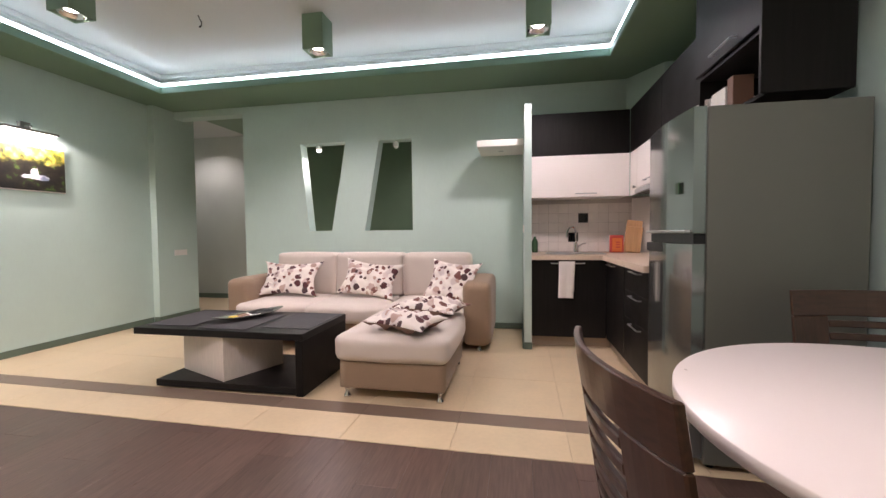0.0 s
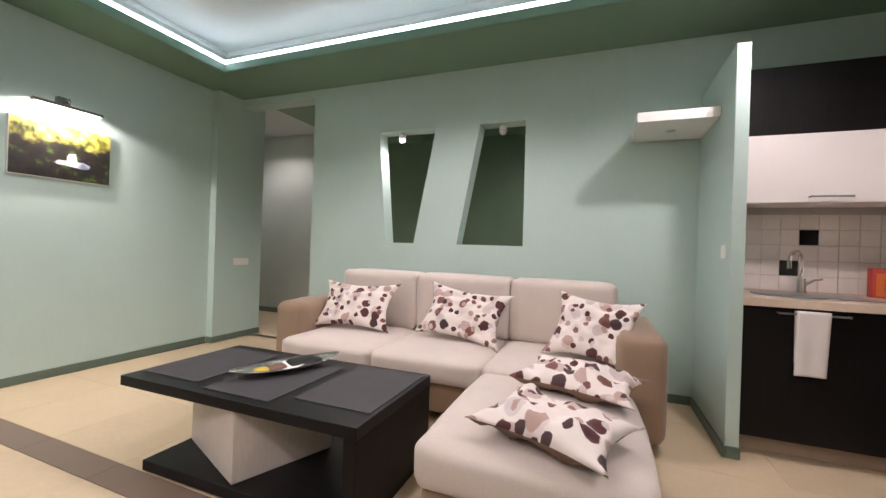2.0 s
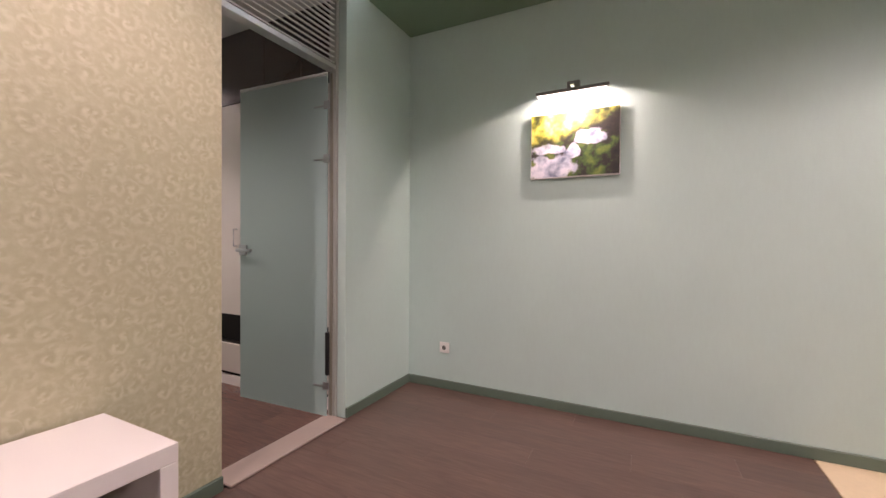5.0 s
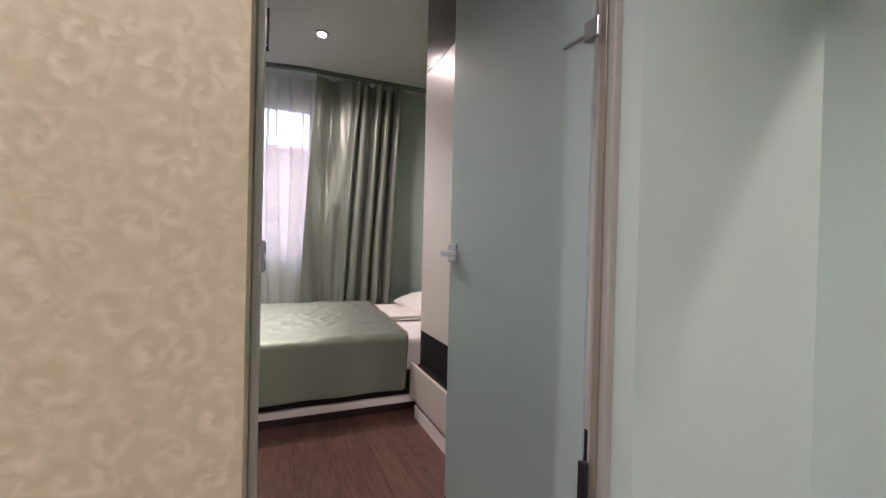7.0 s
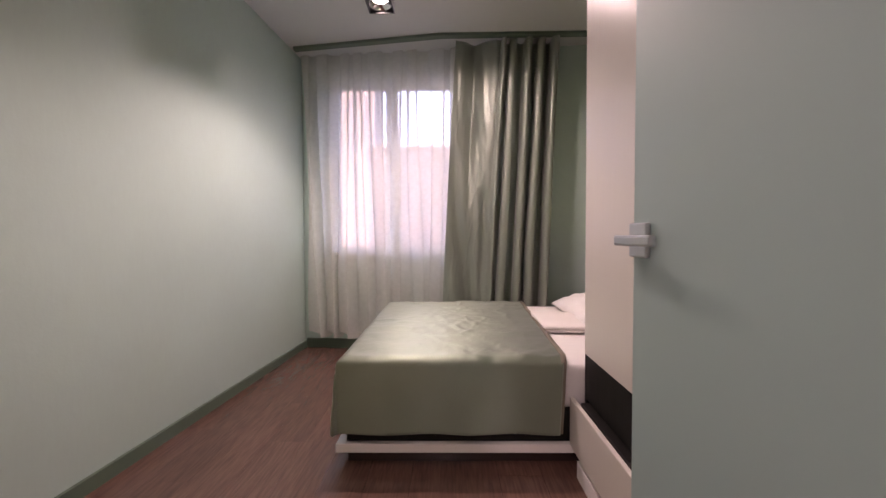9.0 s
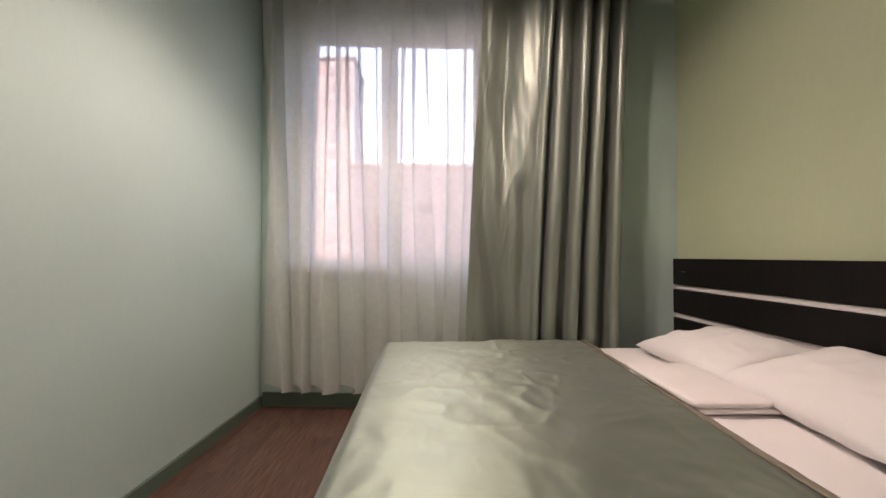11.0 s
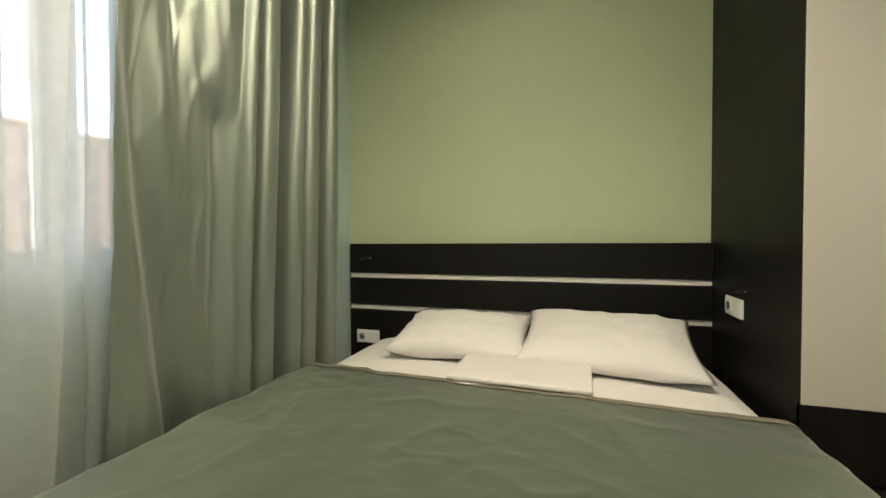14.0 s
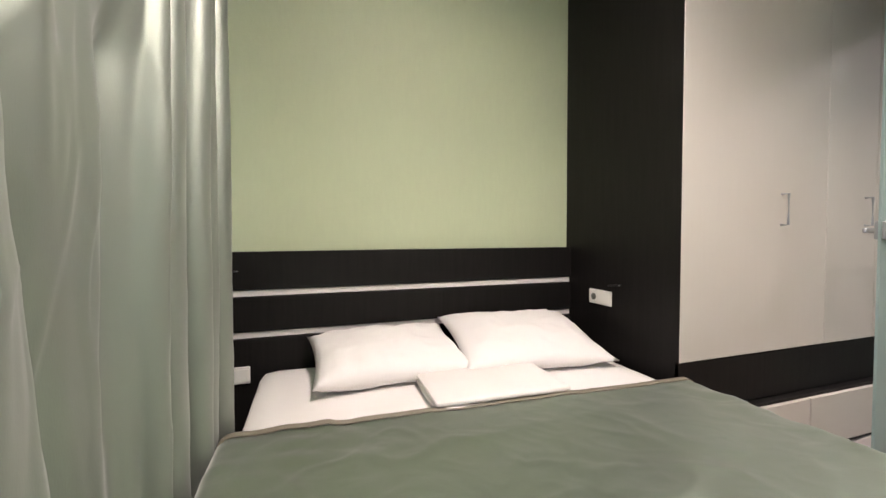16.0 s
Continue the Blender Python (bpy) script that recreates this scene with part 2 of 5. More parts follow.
def calc(op, *args):
    """A math node of the wallpaper; arguments are sockets or numbers."""
    q = n.new("ShaderNodeMath")
    q.operation = op
    for i, v in enumerate(args):
        if isinstance(v, (int, float)):
            q.inputs[i].default_value = v
        else:
            l.new(v, q.inputs[i])
    return q.outputs[0]


def scrolls(scale, turns, seed):
    """Spirals, one to each cell, fading towards the cell's rim."""
    wob = n.new("ShaderNodeTexNoise")
    wob.inputs["Scale"].default_value, wob.inputs["Detail"].default_value = 11 + seed, 3
    l.new(flat.outputs[0], wob.inputs["Vector"])
    add = n.new("ShaderNodeVectorMath")
    add.operation = "MULTIPLY_ADD"
    add.inputs[1].default_value = (0.07, 0.07, 0)
    l.new(wob.outputs["Color"], add.inputs[0]), l.new(flat.outputs[0], add.inputs[2])
    big = n.new("ShaderNodeVectorMath")
    big.operation = "MULTIPLY_ADD"
    big.inputs[1].default_value, big.inputs[2].default_value = (scale, scale, 0), (seed, seed * 2, 0)
    l.new(add.outputs[0], big.inputs[0])
    vor = n.new("ShaderNodeTexVoronoi")
    vor.voronoi_dimensions = "2D"
    vor.inputs["Scale"].default_value, vor.inputs["Randomness"].default_value = 1.0, 0.75
    l.new(big.outputs[0], vor.inputs["Vector"])
    off = n.new("ShaderNodeVectorMath")
    off.operation = "SUBTRACT"
    l.new(big.outputs[0], off.inputs[0]), l.new(vor.outputs["Position"], off.inputs[1])
    sp = n.new("ShaderNodeSeparateXYZ")
    l.new(off.outputs[0], sp.inputs[0])
    r = vor.outputs["Distance"]
    wave = calc("SINE", calc("ADD", calc("ARCTAN2", sp.outputs[1], sp.outputs[0]), calc("MULTIPLY", r, turns)))
    fade = n.new("ShaderNodeMapRange")
    fade.inputs["From Min"].default_value, fade.inputs["From Max"].default_value = 0.62, 0.15
    l.new(r, fade.inputs["Value"])
    return calc("MULTIPLY", wave, fade.outputs[0])


co, spl, flat = n.new("ShaderNodeTexCoord"), n.new("ShaderNodeSeparateXYZ"), n.new("ShaderNodeCombineXYZ")
l.new(co.outputs["Object"], spl.inputs[0])
l.new(calc("ADD", spl.outputs[0], spl.outputs[1]), flat.inputs[0]), l.new(spl.outputs[2], flat.inputs[1])
fine = n.new("ShaderNodeTexNoise")
fine.inputs["Scale"].default_value, fine.inputs["Detail"].default_value = 34, 5
l.new(flat.outputs[0], fine.inputs["Vector"])
relief = calc("MULTIPLY_ADD", calc("ADD", scrolls(11.0, 15.0, 1.0), calc("MULTIPLY", scrolls(18.0, 12.0, 4.0), 0.6)), 0.15, calc("MULTIPLY_ADD", fine.outputs["Fac"], 0.55, 0.23))
ramp_over(WALLPAPER, relief, [(0.30, srgb(181, 175, 143)), (0.48, srgb(187, 182, 151)), (0.6, srgb(196, 191, 162)), (0.75, srgb(205, 200, 174))])
emboss = n.new("ShaderNodeBump")
emboss.inputs["Strength"].default_value, emboss.inputs["Distance"].default_value = 0.55, 0.004
l.new(relief, emboss.inputs["Height"]), l.new(emboss.outputs[0], n["Principled BSDF"].inputs["Normal"])

# Cushion print: maroon, brown and grey blots on off-white.
FLORAL = mat("blot_print_cotton", srgb(232, 222, 214), 0.8, bump=0.2, bump_scale=420, sheen=0.1)
n, l = FLORAL.node_tree.nodes, FLORAL.node_tree.links
co = n.new("ShaderNodeTexCoord")
oi = n.new("ShaderNodeObjectInfo")
sh = n.new("ShaderNodeVectorMath")
sh.operation = "MULTIPLY_ADD"
sh.inputs[1].default_value = (3.1, 2.3, 0.4)
l.new(oi.outputs["Random"], sh.inputs[0]), l.new(co.outputs["Object"], sh.inputs[2])
last = None
for sc, edge, seed in ((9, 0.36, 9.1), (11, 0.38, 0.0), (19, 0.35, 4.7)):
    wob = n.new("ShaderNodeTexNoise")
    wob.inputs["Scale"].default_value = 30
    l.new(sh.outputs[0], wob.inputs["Vector"])
    ad = n.new("ShaderNodeVectorMath")
    ad.operation = "MULTIPLY_ADD"
    ad.inputs[1].default_value = (0.02, 0.02, 0.02)
    l.new(wob.outputs["Color"], ad.inputs[0])
    of = n.new("ShaderNodeVectorMath")
    of.inputs[1].default_value = (seed, seed, 0)
    l.new(sh.outputs[0], of.inputs[0]), l.new(of.outputs[0], ad.inputs[2])
    vo = n.new("ShaderNodeTexVoronoi")
    vo.voronoi_dimensions = "2D"
    vo.inputs["Scale"].default_value = sc
    l.new(ad.outputs[0], vo.inputs["Vector"])
    inside = n.new("ShaderNodeMapRange")
    inside.inputs["From Min"].default_value, inside.inputs["From Max"].default_value = edge, edge - 0.05
    l.new(vo.outputs["Distance"], inside.inputs["Value"])
    sep = n.new("ShaderNodeSeparateColor")
    l.new(vo.outputs["Color"], sep.inputs[0])
    used = n.new("ShaderNodeMath")
    used.operation = "GREATER_THAN"
    used.inputs[1].default_value = 0.5
    l.new(sep.outputs[0], used.inputs[0])
    fac = n.new("ShaderNodeMath")
    fac.operation = "MULTIPLY"
    l.new(inside.outputs[0], fac.inputs[0]), l.new(used.outputs[0], fac.inputs[1])
    tone = ramp_over(FLORAL, sep.outputs[1], [(0.0, srgb(84, 42, 44)), (0.22, srgb(122, 78, 70)), (0.42, srgb(74, 50, 52)), (0.55, srgb(186, 156, 144)), (0.72, srgb(206, 190, 186)), (0.88, srgb(150, 106, 98))], into=None)
    tone.color_ramp.interpolation = "CONSTANT"
    if not last:
        for e, c in zip(tone.color_ramp.elements, (srgb(214, 196, 190), srgb(204, 182, 174), srgb(222, 208, 204), srgb(190, 164, 156), srgb(212, 200, 196), srgb(196, 176, 170))):
            e.color = c
    mx = n.new("ShaderNodeMix")
    mx.data_type = "RGBA"
    mx.inputs["A"].default_value = srgb(232, 222, 214)
    if last:
        l.new(last, mx.inputs["A"])
    l.new(fac.outputs[0], mx.inputs["Factor"]), l.new(tone.outputs[0], mx.inputs["B"])
    last = mx.outputs["Result"]
l.new(last, n["Principled BSDF"].inputs["Base Color"])


def print_mat(name, seed, streams, lean, horizon, moss):
    """A landscape print: yellow leaves above, dark rocks, a pale stream below."""
    m = mat(name, srgb(120, 120, 60), 0.45)
    n, l = m.node_tree.nodes, m.node_tree.links
    co = n.new("ShaderNodeTexCoord")
    mp = n.new("ShaderNodeMapping")
    mp.inputs["Location"].default_value = (seed, seed, 0)
    l.new(co.outputs["Object"], mp.inputs[0])
    sep = n.new("ShaderNodeSeparateXYZ")
    l.new(co.outputs["Object"], sep.inputs[0])
    big = n.new("ShaderNodeTexNoise")
    big.inputs["Scale"].default_value, big.inputs["Detail"].default_value = 7, 4
    small = n.new("ShaderNodeTexNoise")
    small.inputs["Scale"].default_value, small.inputs["Detail"].default_value = 13, 9
    for q in (big, small):
        l.new(mp.outputs[0], q.inputs["Vector"])
    h = n.new("ShaderNodeMath")
    h.operation = "MULTIPLY_ADD"
    h.inputs[1].default_value = 0.24
    tilt = n.new("ShaderNodeMath")
    tilt.operation = "MULTIPLY_ADD"
    tilt.inputs[1].default_value = lean
    l.new(sep.outputs["Y"], tilt.inputs[0]), l.new(sep.outputs["Z"], tilt.inputs[2])
    l.new(big.outputs["Fac"], h.inputs[0]), l.new(tilt.outputs[0], h.inputs[2])
    leaf = ramp_over(m, small.outputs["Fac"], [(0.34, srgb(38, 46, 18)), (0.46, srgb(112, 112, 38)), (0.56, srgb(188, 174, 72)), (0.7, srgb(224, 212, 136))], into=None)
    rock = ramp_over(m, small.outputs["Fac"], [(0.34, srgb(12, 11, 12)), (moss - 0.08, srgb(40, 34, 26)), (moss, srgb(62, 86, 34)), (moss + 0.14, srgb(110, 124, 50))], into=None)
    water = ramp_over(m, small.outputs["Fac"], [(0.32, srgb(112, 120, 142)), (0.46, srgb(182, 184, 200)), (0.58, srgb(222, 218, 226))], into=None)
    up = n.new("ShaderNodeMapRange")
    up.inputs["From Min"].default_value, up.inputs["From Max"].default_value = horizon, horizon + 0.06
    l.new(h.outputs[0], up.inputs["Value"])
    far = None
    for cy, cz, ry, rz in streams:
        fall = n.new("ShaderNodeMapping")
        fall.inputs["Location"].default_value, fall.inputs["Scale"].default_value = (0, -cy / ry, -cz / rz), (0, 1 / ry, 1 / rz)
        l.new(co.outputs["Object"], fall.inputs[0])
        size = n.new("ShaderNodeVectorMath")
        size.operation = "LENGTH"
        l.new(fall.outputs[0], size.inputs[0])
        near = size.outputs["Value"]
        if far:
            least = n.new("ShaderNodeMath")
            least.operation = "MINIMUM"
            l.new(far, least.inputs[0]), l.new(near, least.inputs[1])
            near = least.outputs[0]
        far = near
    rag = n.new("ShaderNodeMath")
    rag.operation = "MULTIPLY_ADD"
    rag.inputs[1].default_value = 1.5
    l.new(small.outputs["Fac"], rag.inputs[0]), l.new(far, rag.inputs[2])
    wet = n.new("ShaderNodeMapRange")
    wet.inputs["From Min"].default_value, wet.inputs["From Max"].default_value = 1.65, 1.48
    l.new(rag.outputs[0], wet.inputs["Value"])
    m1 = n.new("ShaderNodeMix")
    m1.data_type = "RGBA"
    l.new(wet.outputs[0], m1.inputs["Factor"]), l.new(rock.outputs[0], m1.inputs["A"]), l.new(water.outputs[0], m1.inputs["B"])
    m2 = n.new("ShaderNodeMix")
    m2.data_type = "RGBA"
    l.new(up.outputs[0], m2.inputs["Factor"]), l.new(m1.outputs["Result"], m2.inputs["A"]), l.new(leaf.outputs[0], m2.inputs["B"])
    l.new(m2.outputs["Result"], n["Principled BSDF"].inputs["Base Color"])
    return m


def sheet_mat(name, colour, clear, thru, dim):
    """Thin cloth: part open weave, part light passing through, part diffuse."""
    m = bpy.data.materials.new(name)
    m.use_nodes = True
    n, l = m.node_tree.nodes, m.node_tree.links
    n.remove(n["Principled BSDF"])
    di, tl, tr = n.new("ShaderNodeBsdfDiffuse"), n.new("ShaderNodeBsdfTranslucent"), n.new("ShaderNodeBsdfTransparent")
    di.inputs[0].default_value, tl.inputs[0].default_value = colour, (colour[0] * dim, colour[1] * dim, colour[2] * dim, 1)
    a, b = n.new("ShaderNodeMixShader"), n.new("ShaderNodeMixShader")
    co, no, mr = n.new("ShaderNodeTexCoord"), n.new("ShaderNodeTexNoise"), n.new("ShaderNodeMapRange")
    no.inputs["Scale"].default_value = 30
    l.new(co.outputs["Object"], no.inputs["Vector"]), l.new(no.outputs["Fac"], mr.inputs["Value"])
    mr.inputs["To Min"].default_value, mr.inputs["To Max"].default_value = clear - 0.06, clear + 0.06
    a.inputs[0].default_value = thru
    l.new(di.outputs[0], a.inputs[1]), l.new(tl.outputs[0], a.inputs[2])
    l.new(mr.outputs[0], b.inputs[0]), l.new(a.outputs[0], b.inputs[1]), l.new(tr.outputs[0], b.inputs[2])
    l.new(b.outputs[0], n["Material Output"].inputs[0])
    return m


SHEER = sheet_mat("white_voile", (0.93, 0.93, 0.89, 1), 0.32, 0.52, 0.85)


def glass_mat(name, rough, tint, mixin):
    m = bpy.data.materials.new(name)
    m.use_nodes = True
    b = m.node_tree.nodes["Principled BSDF"]
    b.inputs["Base Color"].default_value, b.inputs["Roughness"].default_value = tint, rough
    b.inputs["Transmission Weight"].default_value, b.inputs["IOR"].default_value = mixin, 1.45
    return m


CLEAR = glass_mat("window_glass", 0.0, (1, 1, 1, 1), 1.0)
FROST = glass_mat("frosted_glass", 0.48, srgb(164, 186, 182), 0.4)

# ---- building blocks ----


def blocks(*boxes, bevel=0.0, seg=2):
    """Boxes given as (x0, y0, z0, x1, y1, z1), each with its own edges rounded."""
    bm = bmesh.new()
    for x0, y0, z0, x1, y1, z1 in boxes:
        made = bmesh.ops.create_cube(bm, size=1)["verts"]
        for v in made:
            v.co = Vector(((x0 + x1) / 2 + v.co.x * (x1 - x0), (y0 + y1) / 2 + v.co.y * (y1 - y0), (z0 + z1) / 2 + v.co.z * (z1 - z0)))
    if bevel:
        bmesh.ops.bevel(bm, geom=bm.edges[:], offset=bevel, segments=seg, profile=0.5, affect="EDGES")
    return bm


def prism(outline, a, b, axis="z", bm=None):
    """An outline of two coordinates pushed from a to b along an axis."""
    bm = bm or bmesh.new()
    place = {"z": lambda p, h: (p[0], p[1], h), "y": lambda p, h: (p[0], h, p[1]), "x": lambda p, h: (h, p[0], p[1])}[axis]
    lo, hi = [bm.verts.new(place(p, a)) for p in outline], [bm.verts.new(place(p, b)) for p in outline]
    bm.faces.new(lo), bm.faces.new(hi)
    for i in range(len(outline)):
        j = (i + 1) % len(outline)
        bm.faces.new((lo[i], lo[j], hi[j], hi[i]))
    bmesh.ops.recalc_face_normals(bm, faces=bm.faces[:])
    return bm


def tube(points, r, seg=12, bm=None, cap=True):
    """A round rod along a line of points; r is one radius or one for each point."""
    bm = bm or bmesh.new()
    pts = [Vector(p) for p in points]
    rings = []
    for i, p in enumerate(pts):
        d = (pts[min(i + 1, len(pts) - 1)] - pts[max(i - 1, 0)]).normalized()
        q = d.to_track_quat("Z", "Y")
        rad = r[i] if isinstance(r, (list, tuple)) else r
        rings.append([bm.verts.new(p + q @ Vector((rad * math.cos(2 * math.pi * k / seg), rad * math.sin(2 * math.pi * k / seg), 0))) for k in range(seg)])
    for a, b in zip(rings, rings[1:]):
        for k in range(seg):
            bm.faces.new((a[k], a[(k + 1) % seg], b[(k + 1) % seg], b[k]))
    if cap:
        bm.faces.new(rings[0][::-1]), bm.faces.new(rings[-1])
    bmesh.ops.recalc_face_normals(bm, faces=bm.faces[:])
    return bm


def soft_box(x0, y0, z0, x1, y1, z1, r=0.04, n=14, puff=0.0, rough=0.0, seed=0.0):
    """An upholstered block: rounded edges, a slight crown on every side and small dents."""
    bm = bmesh.new()
    bmesh.ops.create_cube(bm, size=2)
    bmesh.ops.subdivide_edges(bm, edges=bm.edges[:], cuts=n, use_grid_fill=True)
    c, h = Vector(((x0 + x1) / 2, (y0 + y1) / 2, (z0 + z1) / 2)), Vector(((x1 - x0) / 2, (y1 - y0) / 2, (z1 - z0) / 2))
    for v in bm.verts:
        u = v.co.copy()
        e = [1 if abs(q) > 0.9999 else 0 for q in u]
        w = Vector([math.copysign(abs(q) ** 0.8, q) for q in u])
        p = Vector((w.x * h.x, w.y * h.y, w.z * h.z))
        inner = Vector([max(-(k - r), min(k - r, q)) for q, k in zip(p, h)])
        d = p - inner
        if d.length > 1e-6:
            p = inner + d.normalized() * r
        crown = [(1 - u[(i + 1) % 3] ** 2) * (1 - u[(i + 2) % 3] ** 2) for i in range(3)]
        for i in range(3):
            if e[i]:
                p[i] += math.copysign(puff * crown[i], u[i])
        p += Vector((0, 0, rough)) * noise.noise(Vector((p.x * 7 + seed, p.y * 7, p.z * 7))) + Vector((rough * 0.5, rough * 0.5, 0)) * noise.noise(Vector((p.x * 9, p.y * 9 + seed, p.z * 9)))
        v.co = c + p
    for f in bm.faces:
        f.smooth = True
    return bm


def pillow(w, h, t, seed=0.0, ears=0.12, n=26, flat=0.5, rough=0.014):
    """A stuffed cushion in the x-y plane, lying on z = 0, with pulled corners and creases."""
    bm = bmesh.new()
    sheets = []
    for side in (1, -1):
        rows = []
        for i in range(n + 1):
            row = []
            for j in range(n + 1):
                u, v = 2 * i / n - 1, 2 * j / n - 1
                if side < 0 and (i in (0, n) or j in (0, n)):
                    row.append(sheets[0][i][j])
                    continue
                px = u * w / 2 * (1 - ears * (1 - v * v))
                py = v * h / 2 * (1 - ears * (1 - u * u))
                k = max(0.0, (1 - u * u) * (1 - v * v)) ** flat
                crease = rough * noise.noise(Vector((px * 9 + seed, py * 9, side * 3 + seed))) + rough * 0.6 * noise.noise(Vector((px * 22 + seed, py * 22, side)))
                edge = 1 - max(abs(u), abs(v)) ** 6
                z = t / 2 + side * (t / 2 * k) + crease * edge
                row.append(bm.verts.new((px, py, max(z, 0.0) if side < 0 else z)))
            rows.append(row)
        sheets.append(rows)
        for i in range(n):
            for j in range(n):
                q = (rows[i][j], rows[i + 1][j], rows[i + 1][j + 1], rows[i][j + 1])
                f = bm.faces.new(q if side > 0 else q[::-1])
                f.smooth = True
    return bm


def grid(nx, ny, place):
    bm = bmesh.new()
    v = [[bm.verts.new(place(i / nx, j / ny)) for j in range(ny + 1)] for i in range(nx + 1)]
    for i in range(nx):
        for j in range(ny):
            bm.faces.new((v[i][j], v[i + 1][j], v[i + 1][j + 1], v[i][j + 1])).smooth = True
    return bm


def lathe(profile, seg=24, bm=None):
    bm = bm or bmesh.new()
    rings = [[bm.verts.new((r * math.cos(2 * math.pi * k / seg), r * math.sin(2 * math.pi * k / seg), z)) for k in range(seg)] for r, z in profile]
    for a, b in zip(rings, rings[1:]):
        for k in range(seg):
            bm.faces.new((a[k], a[(k + 1) % seg], b[(k + 1) % seg], b[k])).smooth = True
    bm.faces.new(rings[0][::-1]), bm.faces.new(rings[-1])
    bmesh.ops.recalc_face_normals(bm, faces=bm.faces[:])
    return bm


def mesh_of(name, bm, material, flatten=False):
    me = bpy.data.meshes.new(name)
    bm.to_mesh(me)
    bm.free()
    me.materials.append(material)
    return me


def part(name, bm, material, parent, label=""):
    ob = new(name, mesh_of(name, bm, material))
    ob.parent = parent
    return tagged(ob, label) if label else ob


def single(name, bm, material, label, category, at=None, group=""):
    ob = new(name, mesh_of(name, bm, material))
    if at is not None:
        ob.matrix_world = at
    return tagged(ob, label, category, group)


def root(name, label, category, at=None, group=""):
    ob = new(name)
    ob.empty_display_size = 0.1
    if at is not None:
        ob.matrix_world = at
    return tagged(ob, label, category, group)


def structure(name, bm, material, label, category="wall"):
    return tagged(new(name, mesh_of(name, bm, material)), label, category, kind="structure")


def thick(ob, t):
    m = ob.modifiers.new("thickness", "SOLIDIFY")
    m.thickness, m.offset = t, 0
    return ob


# ---- the shell ----
XW, YS, YD, XE = -4.61, 4.925, -0.115, 1.45   # west wall, sofa wall, door wall, east wall
ZS, ZC = 2.72, 3.0                          # soffit, ceiling
BX, BY, BW, BZ = -1.98, -3.64, -4.66, 2.715   # bedroom: east wall at the window, window wall, west wall, ceiling

structure("wall_west", blocks((XW - 0.12, YD, 0, XW, 5.25, 3.1)), MINT, "plain mint green papered wall behind two pictures")
structure("wall_pier", blocks((XW, 4.62, 0, XW + 0.09, 5.25, ZS)), MINT, "shallow mint green pier beside the passage")
# Sofa wall with the passage on its west side and two slanted openings.
bm = bmesh.new()
cells = [[(-3.505, 0), (XE + 0.12, 0), (XE + 0.12, 1.137), (-3.505, 1.137)], [(-3.505, 2.215), (XE + 0.12, 2.215), (XE + 0.12, 2.75), (-3.505, 2.75)],
         [(-3.505, 1.137), (-2.61, 1.137), (-2.715, 2.215), (-3.505, 2.215)], [(-2.31, 1.137), (-1.88, 1.137), (-1.69, 2.215), (-2.115, 2.215)],
         [(-1.28, 1.137), (XE + 0.12, 1.137), (XE + 0.12, 2.215), (-1.287, 2.215)]]
for cell in cells:
    prism(cell, YS, YS + 0.16, "y", bm)
bmesh.ops.remove_doubles(bm, verts=bm.verts[:], dist=0.001)
structure("wall_sofa", bm, MINT, "mint green wall with two slanted openings above the sofa")
structure("wall_lintel", blocks((XW, YS, 2.635, -3.505, YS + 0.16, 2.75)), MINT, "green lintel over the passage")
structure("wall_east", blocks((XE, YD - 0.12, 0, XE + 0.12, YS, 3.1)), MINT, "mint green wall behind the kitchen run")
structure("wall_pipe_chase", prism([(1.08, YS), (1.33, 4.54), (XE, 4.54), (XE, YS)], 2.31, ZS), MINT, "mint boxed pipe chase above the cabinets")
DW = YD - 0.12
structure("wall_door_side", blocks((BW - 0.1, DW, 0, -3.852, YD, 3.1)), MINT, "mint green short wall beside the bedroom door")
structure("wall_wallpaper", prism([(-3.034, YD), (-3.038, -0.175), (-3.038, DW + 0.02), (-3.0, DW), (XE, DW), (XE, YD)], 0, 3.1), WALLPAPER, "beige wall with pale scroll wallpaper")
structure("wall_over_door", blocks((-3.852, DW, 2.72, -3.034, YD, 3.1)), MINT, "wall above the louvred panel")
# Hall beyond the passage.
structure("wall_hall_far", blocks((-6.2, 6.47, 0, -4.25, 6.6, 3.0)), GREYWALL, "pale grey hall wall lit from above")
structure("wall_hall_green", blocks((-4.25, 6.75, 0, XE + 0.12, 6.87, 3.0)), DEEP, "deep green hall wall seen through the openings")
structure("wall_hall_step", blocks((-4.25, 6.6, 0, -4.15, 6.75, 3.0)), DEEP, "step in the hall wall")
structure("wall_hall_west", blocks((-6.2, 5.25, 0, -6.1, 6.47, 3.0)), GREYWALL, "grey hall end wall")
structure("wall_hall_return", blocks((-6.1, 5.13, 0, XW - 0.12, 5.25, 3.0)), GREYWALL, "grey hall return wall")
structure("wall_hall_east", blocks((XE, YS + 0.16, 0, XE + 0.12, 6.75, 3.0)), DEEP, "deep green hall end wall")
structure("ceiling_hall_white", blocks((-6.2, 5.075, 2.79, -4.2, 6.6, 2.9)), CEIL, "white hall ceiling", "ceiling")
structure("ceiling_hall_green", blocks((-4.2, 5.075, 2.64, XE + 0.12, 6.87, 2.9)), SOFFIT, "green dropped hall ceiling", "ceiling")
